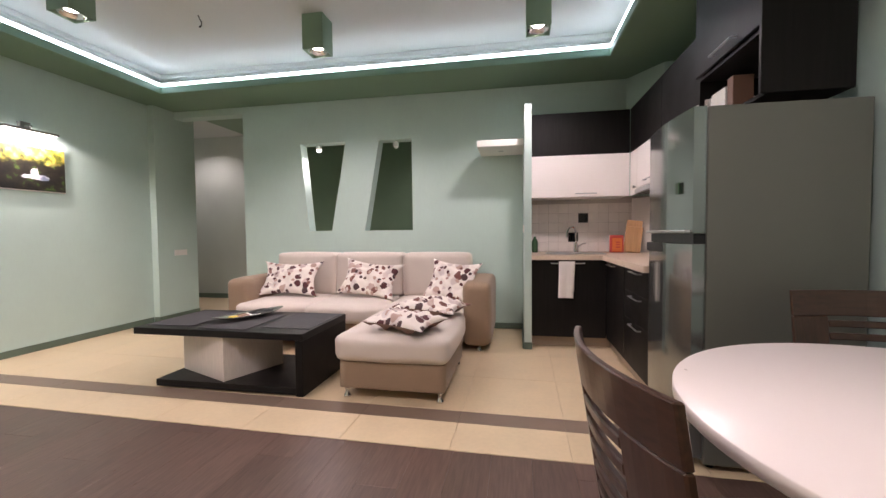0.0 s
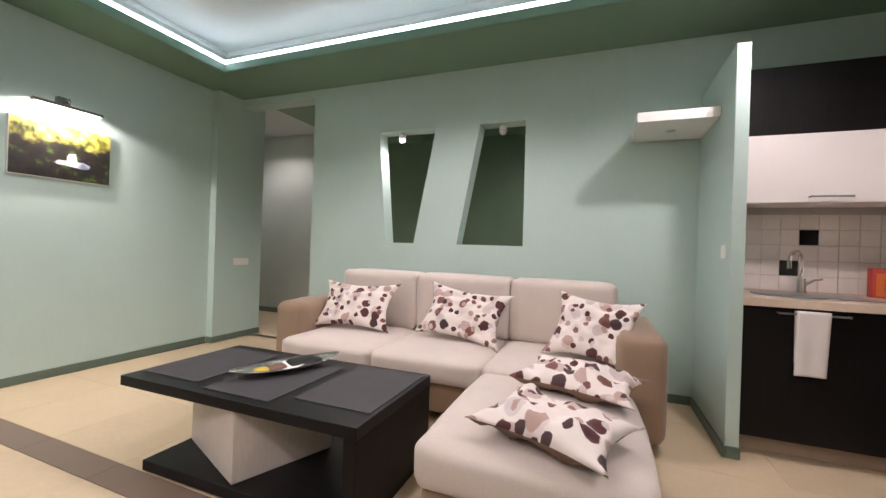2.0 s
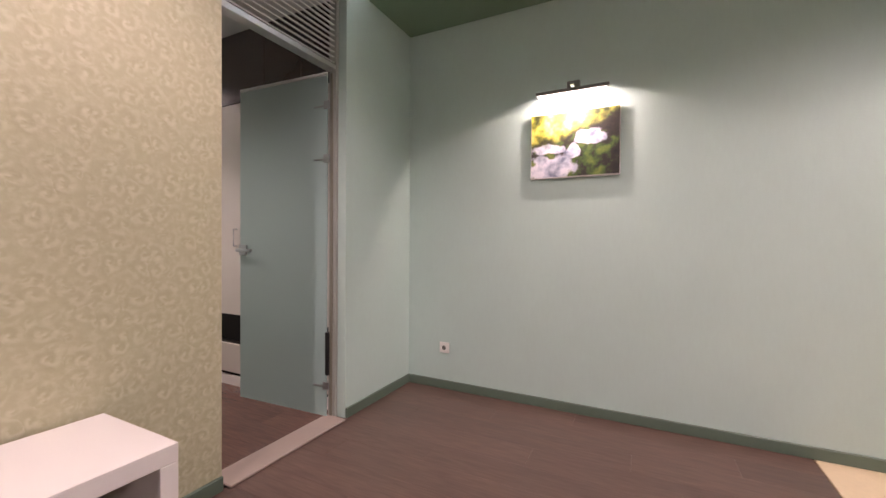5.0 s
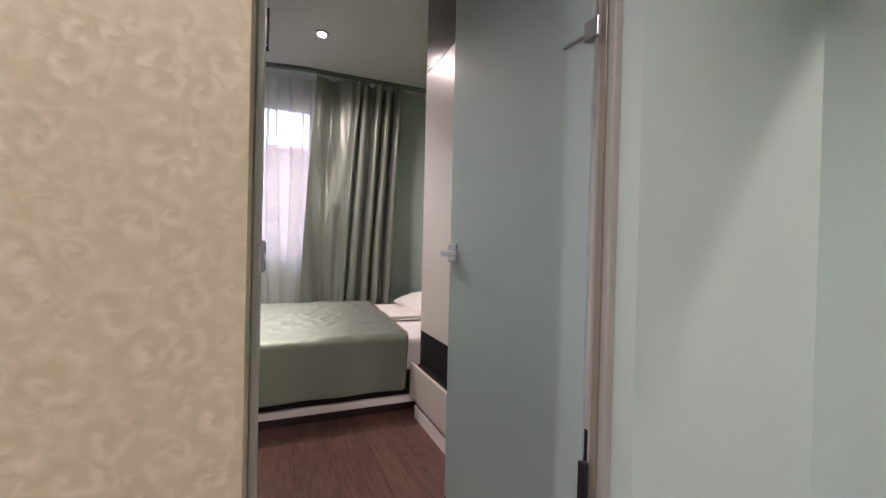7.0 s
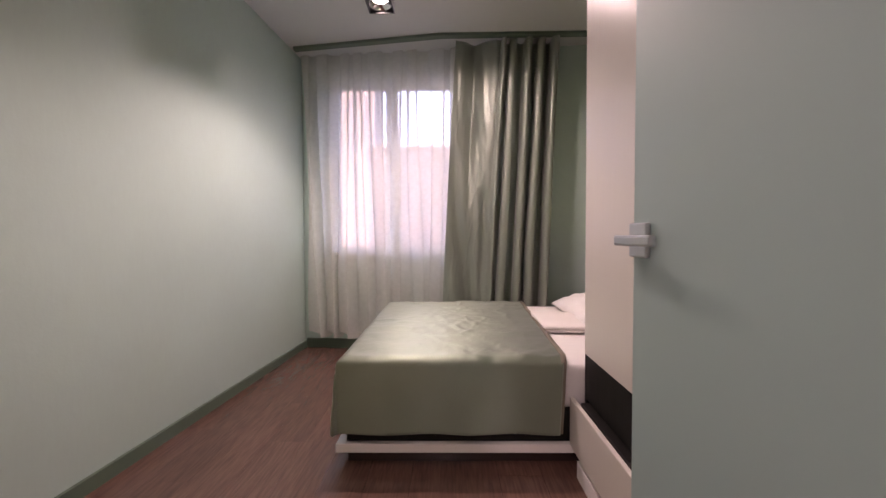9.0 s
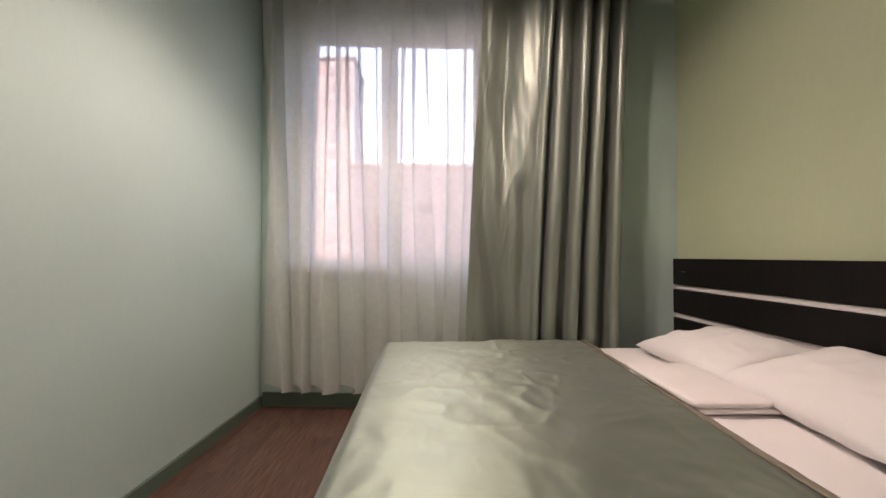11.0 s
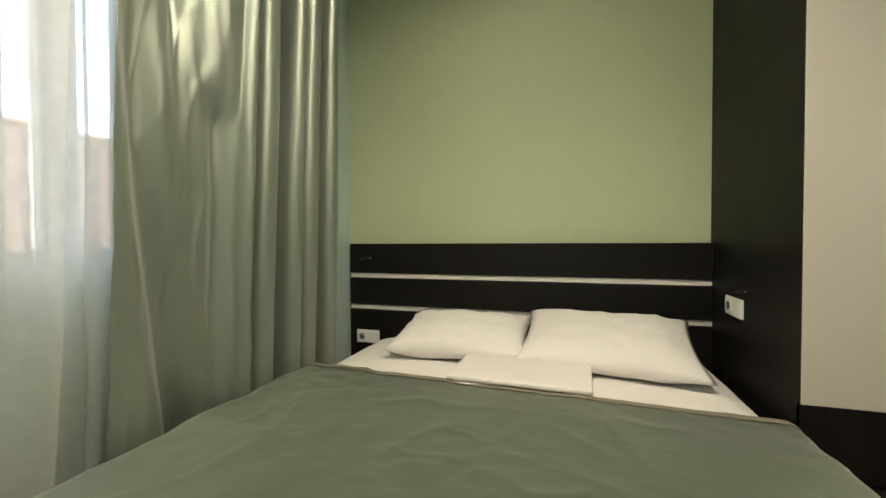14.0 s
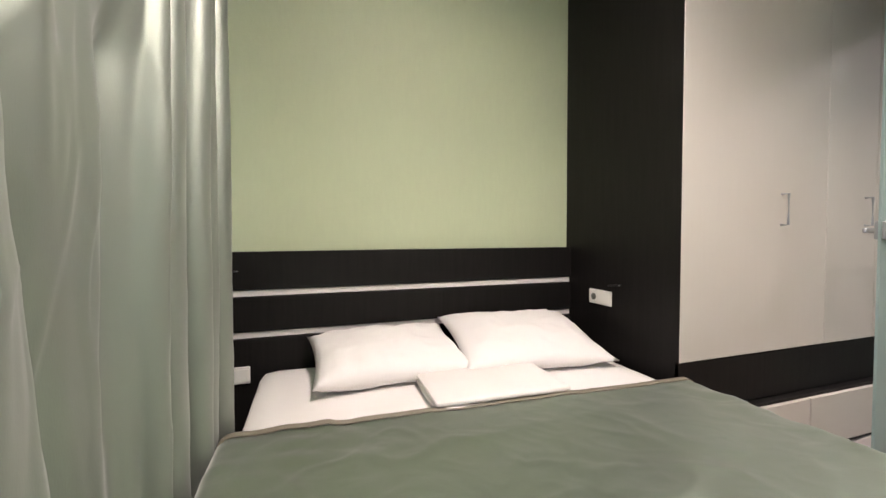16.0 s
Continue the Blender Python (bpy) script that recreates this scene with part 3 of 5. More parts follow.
# Tray ceiling with a light cove.
LX0, LY1, LX1 = -4.08, 4.31, 0.79
structure("ceiling_soffit_west", blocks((XW, YD, ZS, LX0, YS, ZS + 0.1)), SOFFIT, "dark green dropped ceiling band", "ceiling")
structure("ceiling_soffit_north", blocks((LX0, LY1, ZS, LX1, YS, ZS + 0.1)), SOFFIT, "dark green dropped ceiling band over the sofa", "ceiling")
structure("ceiling_soffit_east", blocks((LX1, YD, ZS, XE, YS, ZS + 0.1)), SOFFIT, "dark green dropped ceiling band over the kitchen", "ceiling")
FASCIA = mat("teal_fascia_paint", srgb(120, 158, 142), 0.45, vary=0.03)
structure("trim_fascia", blocks((LX0, YD, ZS + 0.004, LX0 + 0.012, LY1 - 0.012, ZS + 0.075), (LX0, LY1 - 0.012, ZS + 0.004, LX1, LY1, ZS + 0.075), (LX1 - 0.012, YD, ZS + 0.004, LX1, LY1 - 0.012, ZS + 0.075)), FASCIA, "teal edge board of the ceiling tray", "trim")
for nm, b in (("west", (LX0 - 0.01, YD, ZS + 0.079, LX0 + 0.01, LY1 - 0.012, ZS + 0.112)), ("north", (LX0 - 0.01, LY1 - 0.01, ZS + 0.079, LX1 + 0.01, LY1 + 0.01, ZS + 0.112)), ("east", (LX1 - 0.01, YD, ZS + 0.079, LX1 + 0.01, LY1 - 0.012, ZS + 0.112))):
    single("led_strip", blocks(b, bevel=0.004, seg=1), LED, "cool white LED strip glowing along the ceiling tray", "led strip", group="cove lights")
structure("ceiling_main", blocks((XW, YD, ZC, XE, YS, ZC + 0.1)), CEIL, "white recessed main ceiling", "ceiling")
CO = 0.22
structure("trim_cove_step", blocks((LX0 - CO, YD, ZS + 0.1, LX0 - CO + 0.03, LY1 + CO, ZC), (LX0 - CO, LY1 + CO - 0.03, ZS + 0.1, LX1 + CO, LY1 + CO, ZC), (LX1 + CO - 0.03, YD, ZS + 0.1, LX1 + CO, LY1 + CO, ZC),
                                   (LX0 - CO + 0.03, YD, ZC - 0.05, LX0 - CO + 0.09, LY1 + CO - 0.09, ZC - 0.004), (LX0 - CO + 0.03, LY1 + CO - 0.09, ZC - 0.05, LX1 + CO - 0.03, LY1 + CO - 0.03, ZC - 0.004), (LX1 + CO - 0.09, YD, ZC - 0.05, LX1 + CO - 0.03, LY1 + CO - 0.09, ZC - 0.004)), CEIL, "white stepped moulding of the ceiling cove", "trim")
# Bedroom shell.
structure("wall_bed_west", blocks((BW - 0.1, BY - 0.3, 0, BW, DW, 3.0)), OLIVE, "sage green papered wall above the headboard")
EN = -1.75   # the east wall runs slightly askew
structure("wall_bed_east", prism([(BX - 0.02, -4.1), (BX + 0.001, -3.87), (EN, DW), (EN + 0.25, DW), (EN + 0.25, -4.1)], 0, 3.0), MINT, "plain mint green bedroom wall")
WX0, WX1, WZ0, WZ1 = -3.95, -2.22, 0.88, 2.52
skew = lambda x: -3.62 - (x + 4.66) * 0.086   # face of the window wall
bm = bmesh.new()
for a, b, c, d in ((BW, BX, 0, WZ0), (BW, BX, WZ1, BZ + 0.1), (BW, WX0, WZ0, WZ1), (WX1, BX, WZ0, WZ1)):
    prism([(a, skew(a)), (b, skew(b)), (b, -4.1), (a, -4.1)], c, d, "z", bm)
structure("wall_window", bm, MINT, "green wall round the bedroom window")
structure("ceiling_bedroom", blocks((BW, -4.1, BZ, EN + 0.2, DW, BZ + 0.1)), CEIL, "pale bedroom ceiling", "ceiling")


def baseboard(*runs, h=0.065):
    structure("baseboard", blocks(*[(a, b, 0, c, d, h) for a, b, c, d in runs], bevel=0.004, seg=1), BASE, "grey green skirting board", "baseboard")


T = 0.016
baseboard((XW, YD + T, XW + T, 4.62 - T))
baseboard((XW + T, 4.62 - T, XW + 0.09 + T, 4.62), (XW + 0.09, 4.62, XW + 0.09 + T, 5.25))
baseboard((XW, YD, -3.853, YD + T))
baseboard((-3.034, YD, XE, YD + T))
baseboard((-3.505, YS - T, -0.004, YS))
baseboard((-6.1, 6.45, -4.25, 6.466), h=0.08)
structure("baseboard", prism([(BX, -3.84), (EN, DW), (EN - T, DW), (BX - T, -3.84)], 0, 0.065), BASE, "grey green skirting board", "baseboard")
structure("baseboard", prism([(BW, skew(BW)), (BX - T, skew(BX)), (BX - T, skew(BX) + T), (BW, skew(BW) + T)], 0, 0.09), BASE, "grey green skirting board", "baseboard")
structure("threshold", blocks((-3.826, DW - 0.01, 0, -3.056, YD + 0.03, 0.012), bevel=0.004, seg=1), THRESH, "flat metal threshold strip under the door", "threshold")

# Window: frame, three panes, sill.
win = tagged(root("window_1", "white framed bedroom window", "window"), kind="structure")
FY = -3.92
part("window_frame", blocks((WX0, FY - 0.03, WZ0, WX0 + 0.07, FY + 0.03, WZ1), (WX1 - 0.09, FY - 0.03, WZ0, WX1, FY + 0.03, WZ1), (-2.876, FY - 0.03, WZ0 + 0.08, -2.765, FY + 0.03, WZ1 - 0.08), (-3.50, FY - 0.03, WZ0 + 0.08, -3.40, FY + 0.03, WZ1 - 0.08),
                            (WX0 + 0.07, FY - 0.03, WZ1 - 0.08, WX1 - 0.09, FY + 0.03, WZ1), (WX0 + 0.07, FY - 0.03, WZ0, WX1 - 0.09, FY + 0.03, WZ0 + 0.08), bevel=0.006, seg=1), PLASTIC, win)
for a, b in ((WX0 + 0.07, -3.50), (-3.40, -2.876), (-2.765, WX1 - 0.09)):
    p = part("pane", blocks((a, FY - 0.004, WZ0 + 0.08, b, FY + 0.004, WZ1 - 0.08)), CLEAR, win)
    p.visible_shadow = False
part("window_sill", blocks((WX0 + 0.002, -3.885, WZ0 + 0.001, WX1 - 0.002, -3.745, WZ0 + 0.03), bevel=0.006), PLASTIC, win)

# ---- bedroom door, louvre and frame ----
LOUVRE = mat("pale_louvre_paint", srgb(214, 216, 212), 0.3, vary=0.03)
fr = tagged(root("door_frame", "grey metal door frame between the rooms", "door frame"), kind="structure")
part("jamb", blocks((-3.852, DW + 0.002, 0, -3.827, -0.175, 2.72), bevel=0.004), FRAME, fr)
# Strip in the darkened tone, painting the shade of the frame's recess.
part("stop", blocks((-3.8265, -0.215, 0, -3.818, -0.195, 2.155), bevel=0.002, seg=1), SHADEDFRAME, fr, "door stop strip in the shaded frame colour")
part("jamb", blocks((-3.053, -0.198, 0, -3.0385, -0.176, 2.72), bevel=0.004), FRAME, fr)
part("transom_bar", blocks((-3.826, DW - 0.008, 2.175, -3.056, -0.176, 2.205), bevel=0.003), ALU, fr)
st = part("strike_plate", blocks((-3.058, -0.213, 1.022, -3.0535, -0.183, 1.078), bevel=0.0015, seg=1), STEEL, fr, "small steel strike box")
for z in (1.026, 1.056):
    part("latch_recess", blocks((-3.0595, -0.197, z, -3.0582, -0.185, z + 0.018)), BLACK, st)
for k in range(16):
    z = 2.22 + k * 0.033
    part("louvre_slat", prism([(-0.218, z + 0.012), (-0.215, z + 0.017), (-0.187, z + 0.005), (-0.19, z)], -3.826, -3.056, "x"), LOUVRE, fr)

door = tagged(root("door_1", "frosted glass bedroom door standing open against the wardrobe", "door", pose(-3.802, -0.22, 0, 0, 0, 2.8)), kind="structure")
part("glass_leaf", blocks((-0.005, -0.762, 0.012, 0.005, 0.0, 2.14), bevel=0.0015, seg=1), FROST, door).visible_shadow = False
hd = part("handle_plate", blocks((0.0055, -0.76, 1.008, 0.018, -0.69, 1.082), (-0.018, -0.76, 1.008, -0.0055, -0.69, 1.082), bevel=0.004), STEEL, door, "square brushed steel rose")
for o in (1, -1):
    part("lever", tube([(o * 0.018, -0.726, 1.045), (o * 0.05, -0.726, 1.045)], 0.011), STEEL, hd)
    part("lever", blocks((min(o * 0.046, o * 0.062), -0.742, 1.034, max(o * 0.046, o * 0.062), -0.60, 1.056), bevel=0.005), STEEL, hd)
for z in (1.95, 1.62, 0.2):
    part("hinge_clamp", blocks((0.0055, -0.10, z - 0.005, 0.012, 0.005, z + 0.005), (0.0055, -0.02, z - 0.02, 0.016, 0.026, z + 0.03), bevel=0.002, seg=1), STEEL, door)
part("edge_seal", blocks((-0.009, -0.008, 0.27, 0.009, 0.014, 0.54), bevel=0.002, seg=1), BLACK, door, "black rubber seal strip")
part("top_rail", blocks((-0.008, -0.762, 2.141, 0.008, 0.0, 2.16), bevel=0.002, seg=1), ALU, door)

# ---- lamps ----


def box_lamp(x, y, top, h, s, lit=True):
    r = root("ceiling_lamp", "dark square box ceiling spotlight with a lit reflector; three over the living room added unseen", "ceiling lamp", pose(x, y, top), "box spotlights")
    w = s / 2
    part("housing", blocks((-w, -w, -h, -w + 0.006, w, 0), (w - 0.006, -w, -h, w, w, 0), (-w + 0.006, -w, -h, w - 0.006, -w + 0.006, 0), (-w + 0.006, w - 0.006, -h, w - 0.006, w, 0)), DEEP if top > 2.9 else BLACK, r)
    part("reflector", lathe([(0.045, -h + 0.05), (0.05, -h + 0.045), (w - 0.012, -h + 0.012), (w - 0.008, -h + 0.012), (0.055, -h + 0.052)], 20), CHROME, r)
    part("bulb", lathe([(0.001, -h + 0.042), (0.044, -h + 0.042), (0.044, -h + 0.048), (0.001, -h + 0.048)], 20), BULB, r)
    return r


# The three added lamps get housings as well, out of view.
for lx, ly in LAMPS:
    box_lamp(lx, ly, ZC, 0.30, 0.19)
box_lamp(-2.93, -2.6, BZ, 0.235, 0.16)


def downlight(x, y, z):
    r = root("downlight", "small round lit ceiling downlight, two of the four added out of sight", "downlight", pose(x, y, z), "downlights")
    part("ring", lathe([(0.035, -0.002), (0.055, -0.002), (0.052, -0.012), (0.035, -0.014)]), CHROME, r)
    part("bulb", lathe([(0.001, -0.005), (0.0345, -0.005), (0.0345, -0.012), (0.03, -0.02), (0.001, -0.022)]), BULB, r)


# The second and fourth are fixtures added for unseen lamps.
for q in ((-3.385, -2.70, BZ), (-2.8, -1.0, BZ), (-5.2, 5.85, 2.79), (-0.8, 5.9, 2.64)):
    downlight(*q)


def tube_spot(x, y, top, drop, lit):
    r = root("spotlight", "small pale spotlight in the wall opening, " + ("lit" if lit else "unlit"), "spotlight", pose(x, y, top), "wall opening spotlights")
    part("stem", tube([(0, 0, -0.001), (0, 0, -drop + 0.06)], 0.006, 8), ALU, r)
    part("head", lathe([(0.012, -drop + 0.075), (0.03, -drop + 0.065), (0.034, -drop + 0.012), (0.03, -drop + 0.01), (0.012, -drop + 0.03)], 20), LOUVRE, r)
    part("bulb", lathe([(0.001, -drop + 0.028), (0.026, -drop + 0.026), (0.028, -drop + 0.006), (0.016, -drop - 0.012), (0.001, -drop - 0.016)], 16), BULB if lit else PLASTIC, r)


tube_spot(-2.5, 5.0, 2.2155, 0.078, True)
tube_spot(-1.5, 5.0, 2.2155, 0.078, False)
single("cable_stub", tube([(0, 0, 0), (0.005, 0.01, -0.03), (0.02, 0.01, -0.05), (0.03, 0.0, -0.085), (0.018, -0.01, -0.11)], 0.006, 8), BLACK, "short dark cable end hanging from the ceiling", "cable", pose(-2.78, 3.42, ZC))


def picture(y0, y1, z0, z1, seed, streams, bar_y, bar_z, lean, horizon, moss):
    w, h = y1 - y0, z1 - z0
    r = root("picture", "unframed canvas print of a forest stream", "picture", pose(XW, y0, z0), "pictures on the west wall")
    part("canvas", blocks((0.004, 0, 0, 0.022, w, h), bevel=0.002, seg=1), WHITE, r)
    part("print", blocks((0.0235, 0.004, 0.008, 0.0255, w - 0.004, h - 0.002)), print_mat("stream_print", seed, streams, lean, horizon, moss), r)
    q = root("picture_lamp", "slim bar picture lamp on a square bracket, lit", "picture lamp", pose(XW, bar_y, bar_z), "picture lamps")
    part("bracket", blocks((0.002, -0.04, 0.03, 0.05, 0.04, 0.095), (0.05, -0.012, 0.045, 0.115, 0.012, 0.06), bevel=0.004), GRAPHITE, q)
    part("bar", blocks((0.09, -0.22, 0.0, 0.135, 0.22, 0.022), bevel=0.006), GRAPHITE, q)
    part("tube_light", blocks((0.095, -0.205, -0.008, 0.125, 0.205, -0.001), bevel=0.002, seg=1), TUBE, q)


picture(0.855, 1.41, 1.537, 1.963, 1.7, ((0.12, 0.06, 0.22, 0.105), (0.375, 0.25, 0.11, 0.06), (0.12, 0.19, 0.12, 0.04), (0.28, 0.17, 0.05, 0.06)), 1.13, 2.055, -0.35, 0.30, 0.56)
picture(3.015, 3.65, 1.53, 1.955, 5.2, ((0.37, 0.135, 0.13, 0.03), (0.375, 0.18, 0.045, 0.06)), 3.315, 2.07, 0.0, 0.38, 0.66)


def wall_plate(name, label, at, w, h, cells):
    r = root(name, label, name.replace("_", " "), at)
    part("plate", blocks((-w / 2, -h / 2, 0.001, w / 2, h / 2, 0.01), bevel=0.002), PLASTIC, r)
    for i in range(cells):
        cx = (i + 0.5) * w / cells - w / 2
        part("insert", blocks((cx - w / cells * 0.4, -h * 0.38, 0.0105, cx + w / cells * 0.4, h * 0.38, 0.013), bevel=0.001, seg=1), PLASTIC, r)
        if name == "socket" and i == 0:
            part("recess", lathe([(0.001, 0.0132), (0.017, 0.0132), (0.017, 0.0142), (0.001, 0.0142)], 16), GRAPHITE, r).location = (cx, 0, 0)


wall_plate("socket", "white wall socket low on the mint wall", pose(XW, 0.205, 0.312, 90, 0, 90), 0.08, 0.08, 1)
wall_plate("light_switch", "white triple light switch on the pier", pose(XW + 0.09, 4.96, 0.87, 90, 0, 90), 0.2, 0.075, 3)
wall_plate("light_switch", "white light switch on the partition side", pose(0.0, 4.24, 1.13, 90, 0, -90), 0.075, 0.075, 1)
wall_plate("socket", "white double socket on the headboard", pose(BW + 0.045, -3.485, 0.454, 90, 0, 90), 0.135, 0.07, 2)
wall_plate("socket", "white double socket on the dark side panel", pose(-4.38, -1.8355, 0.728, 90, 0, 0), 0.15, 0.07, 2)

# ---- living room ----
sofa = root("sofa", "greige three-seat sofa with taupe base and arms", "sofa", pose(-1.665, 4.3, 0))
part("base", soft_box(-1.1, -0.48, 0.07, 1.1, 0.5, 0.28, 0.02, 10), TAUPE, sofa)
part("seat_deck", soft_box(-1.095, 0.08, 0.281, 1.095, 0.43, 0.415, 0.02, 8), GREIGE, sofa)
part("back_frame", soft_box(-1.1, 0.42, 0.28, 1.1, 0.57, 0.80, 0.04, 10), TAUPE, sofa)
for s in (-1, 1):
    part("armrest", soft_box(min(s * 1.36, s * 1.1), -0.35, 0.05, max(s * 1.36, s * 1.1), 0.57, 0.64, 0.055, 12, 0.01, 0.006, s), TAUPE, sofa)
for i, (a, b) in enumerate(((-1.1, -0.375), (-0.375, 0.375), (0.375, 1.1))):
    part("seat_cushion", soft_box(a + 0.003, -0.57, 0.27, b - 0.003, 0.2, 0.43, 0.045, 14, 0.015, 0.006, i), GREIGE, sofa)
for i, (a, b) in enumerate(((-1.1, -0.39), (-0.39, 0.38), (0.38, 1.12))):
    part("back_cushion", soft_box(a + 0.003, 0.16, 0.42, b - 0.003, 0.42, 0.885, 0.04, 14, 0.008, 0.006, i + 5), GREIGE, sofa)
FOOT = [(0.001, 0.0), (0.024, 0.0), (0.024, 0.012), (0.014, 0.02), (0.014, 0.055), (0.02, 0.072), (0.001, 0.072)]
for x, y in ((-1.25, -0.3), (1.25, -0.3), (-1.25, 0.5), (1.25, 0.5)):
    part("foot", lathe(FOOT, 14), CHROME, sofa).location = (x, y, 0)

pouf = root("ottoman", "greige upholstered chaise ottoman on chrome feet", "ottoman", pose(-0.88, 3.21, 0))
part("base", soft_box(-0.36, -0.42, 0.065, 0.36, 0.42, 0.26, 0.02, 10), TAUPE, pouf)
part("cushion", soft_box(-0.385, -0.45, 0.25, 0.385, 0.44, 0.43, 0.055, 16, 0.022, 0.006, 3), GREIGE, pouf)
for x, y in ((-0.32, -0.38), (0.32, -0.38), (-0.32, 0.38), (0.32, 0.38)):
    part("foot", lathe(FOOT, 14), CHROME, pouf).location = (x, y, 0)

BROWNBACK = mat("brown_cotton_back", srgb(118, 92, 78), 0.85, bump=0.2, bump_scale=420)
for i, (x, y, z, rx, ry, rz, w, h) in enumerate((
        (-2.465, 4.17, 0.445, 58, 0, 4, 0.68, 0.42), (-1.6, 4.19, 0.445, 58, 6, -3, 0.66, 0.43), (-0.73, 4.08, 0.44, 56, 4, -14, 0.54, 0.46),
        (-0.75, 3.49, 0.452, 3, 2, -14, 0.56, 0.38), (-0.81, 2.94, 0.452, 3, 2, -20, 0.50, 0.37))):
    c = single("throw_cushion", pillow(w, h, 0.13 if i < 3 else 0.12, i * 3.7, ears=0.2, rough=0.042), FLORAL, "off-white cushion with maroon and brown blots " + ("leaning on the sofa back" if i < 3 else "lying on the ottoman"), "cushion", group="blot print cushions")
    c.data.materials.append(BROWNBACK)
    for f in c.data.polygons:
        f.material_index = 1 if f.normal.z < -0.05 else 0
    if i < 3:
        c.matrix_world = pose(x, y, z, 0, 0, rz) @ pose(0, 0, 0, rx, ry, 0) @ pose(0, h / 2 * 0.9, -0.03)
    else:
        c.matrix_world = pose(x, y, z - 0.005, rx, ry, rz)

ct = root("coffee_table", "black-brown coffee table with a white angled block between its slabs", "coffee table", pose(-2.15, 3.1, 0))
part("top", blocks((-0.67, -0.345, 0.382, 0.67, 0.345, 0.43), bevel=0.003), WENGE_TOP, ct)
part("base_slab", blocks((-0.49, -0.345, 0.012, 0.612, 0.345, 0.06), bevel=0.003), WENGE_TOP, ct)
part("side_panel", blocks((0.614, -0.345, 0.0, 0.668, 0.345, 0.381), bevel=0.003), WENGE, ct)
bm = blocks((-0.28, -0.24, 0.061, 0.28, 0.24, 0.381), bevel=0.004)
bmesh.ops.rotate(bm, verts=bm.verts[:], cent=(0, 0, 0), matrix=Matrix.Rotation(radians(-22), 3, "Z"))
bmesh.ops.translate(bm, verts=bm.verts[:], vec=(-0.12, 0.0, 0))
part("centre_block", bm, WHITEWOOD, ct, "white textured block")
for x in (-0.45, 0.55):
    for y in (-0.28, 0.28):
        part("glide", lathe([(0.001, 0), (0.02, 0), (0.02, 0.012), (0.001, 0.012)], 10), BLACK, ct).location = (x, y, 0)
for i, (x, y) in enumerate(((-2.60, 3.10), (-2.13, 3.06), (-1.69, 3.14))):
    single("place_mat", blocks((-0.19, -0.26, 0, 0.19, 0.26, 0.004), bevel=0.001, seg=1), MAT_DARK, "dark grey woven place mat on the coffee table", "place mat", pose(x, y, 0.4305), "place mats")


def leaf_plate(u, v):
    a, r = u * 2 * math.pi, v
    x = 0.26 * r * math.cos(a) * (1 + 0.12 * abs(math.cos(a)) ** 8)
    y = 0.10 * r * math.sin(a)
    return (x, y, 0.004 + 0.03 * r ** 3 + 0.012 * abs(math.cos(a)) ** 6 * r ** 4)


pl = grid(40, 8, leaf_plate)
bmesh.ops.remove_doubles(pl, verts=pl.verts[:], dist=0.0005)
thick(single("leaf_plate", pl, SILVER, "silver leaf-shaped plate on the coffee table", "plate", pose(-2.17, 3.17, 0.437, 0, 0, 66)), 0.003)
at = pose(-2.17, 3.17, 0.437, 0, 0, 66)
single("pouch", soft_box(0.0, -0.05, 0.012, 0.17, 0.05, 0.045, 0.014, 6, 0.004, 0.006, 2), BLACK, "black pouch lying on the silver plate", "pouch", at)
single("paper_card", blocks((-0.08, -0.06, 0.0, 0.06, 0.05, 0.004), bevel=0.001, seg=1), PAPER, "white folded paper on the plate", "paper", at @ pose(0.02, 0.0, 0.028, 4, -6, 14))
single("wrapped_sweet", soft_box(-0.10, -0.04, 0.010, -0.02, 0.03, 0.034, 0.011, 5, 0.003, 0.008, 7), BROWNCLOTH, "brown wrapped sweet on the plate", "sweet", at, "sweets on the plate")
single("wrapped_sweet", soft_box(-0.17, -0.03, 0.014, -0.11, 0.02, 0.034, 0.009, 5, 0.003, 0.006, 9), mat("yellow_wrapper", srgb(206, 178, 70), 0.3), "yellow wrapped sweet on the plate", "sweet", at, "sweets on the plate")

sh = root("wall_shelf", "white floating box shelf on the green wall", "shelf", pose(-0.235, 4.66, 1.965))
part("board", blocks((-0.231, -0.255, 0, 0.233, 0.253, 0.065), bevel=0.003), PLASTIC, sh)
part("spot_ring", lathe([(0.015, -0.003), (0.03, -0.003), (0.03, -0.001), (0.015, -0.001)], 16), ALU, sh)

# Low white bench by the wallpaper.
tv = root("low_bench", "low white open bench against the wallpaper", "bench", pose(-2.595, -0.095, 0))
part("top", blocks((0, 0, 0.46, 1.5, 0.43, 0.515), bevel=0.002), WHITE, tv)
for x in (0.0, 1.45):
    part("side", blocks((x, 0, 0, x + 0.05, 0.43, 0.459), bevel=0.002), WHITE, tv)
single("box", blocks((-0.32, -0.15, 0, 0.32, 0.15, 0.28), bevel=0.01), BLACK, "black device box under the white bench", "box", pose(-2.15, 0.07, 0.0))

# ---- dining corner ----
dt = root("dining_table", "round white dining table on slanted chrome legs", "table", pose(0.816, 1.165, 0))
part("tabletop", lathe([(0.001, 0.722), (0.553, 0.722), (0.557, 0.7235), (0.557, 0.7475), (0.5545, 0.75), (0.001, 0.75)], 96), TABLEWHITE, dt)
part("under_plate", lathe([(0.001, 0.706), (0.2, 0.706), (0.2, 0.721), (0.001, 0.721)], 24), STEEL, dt)
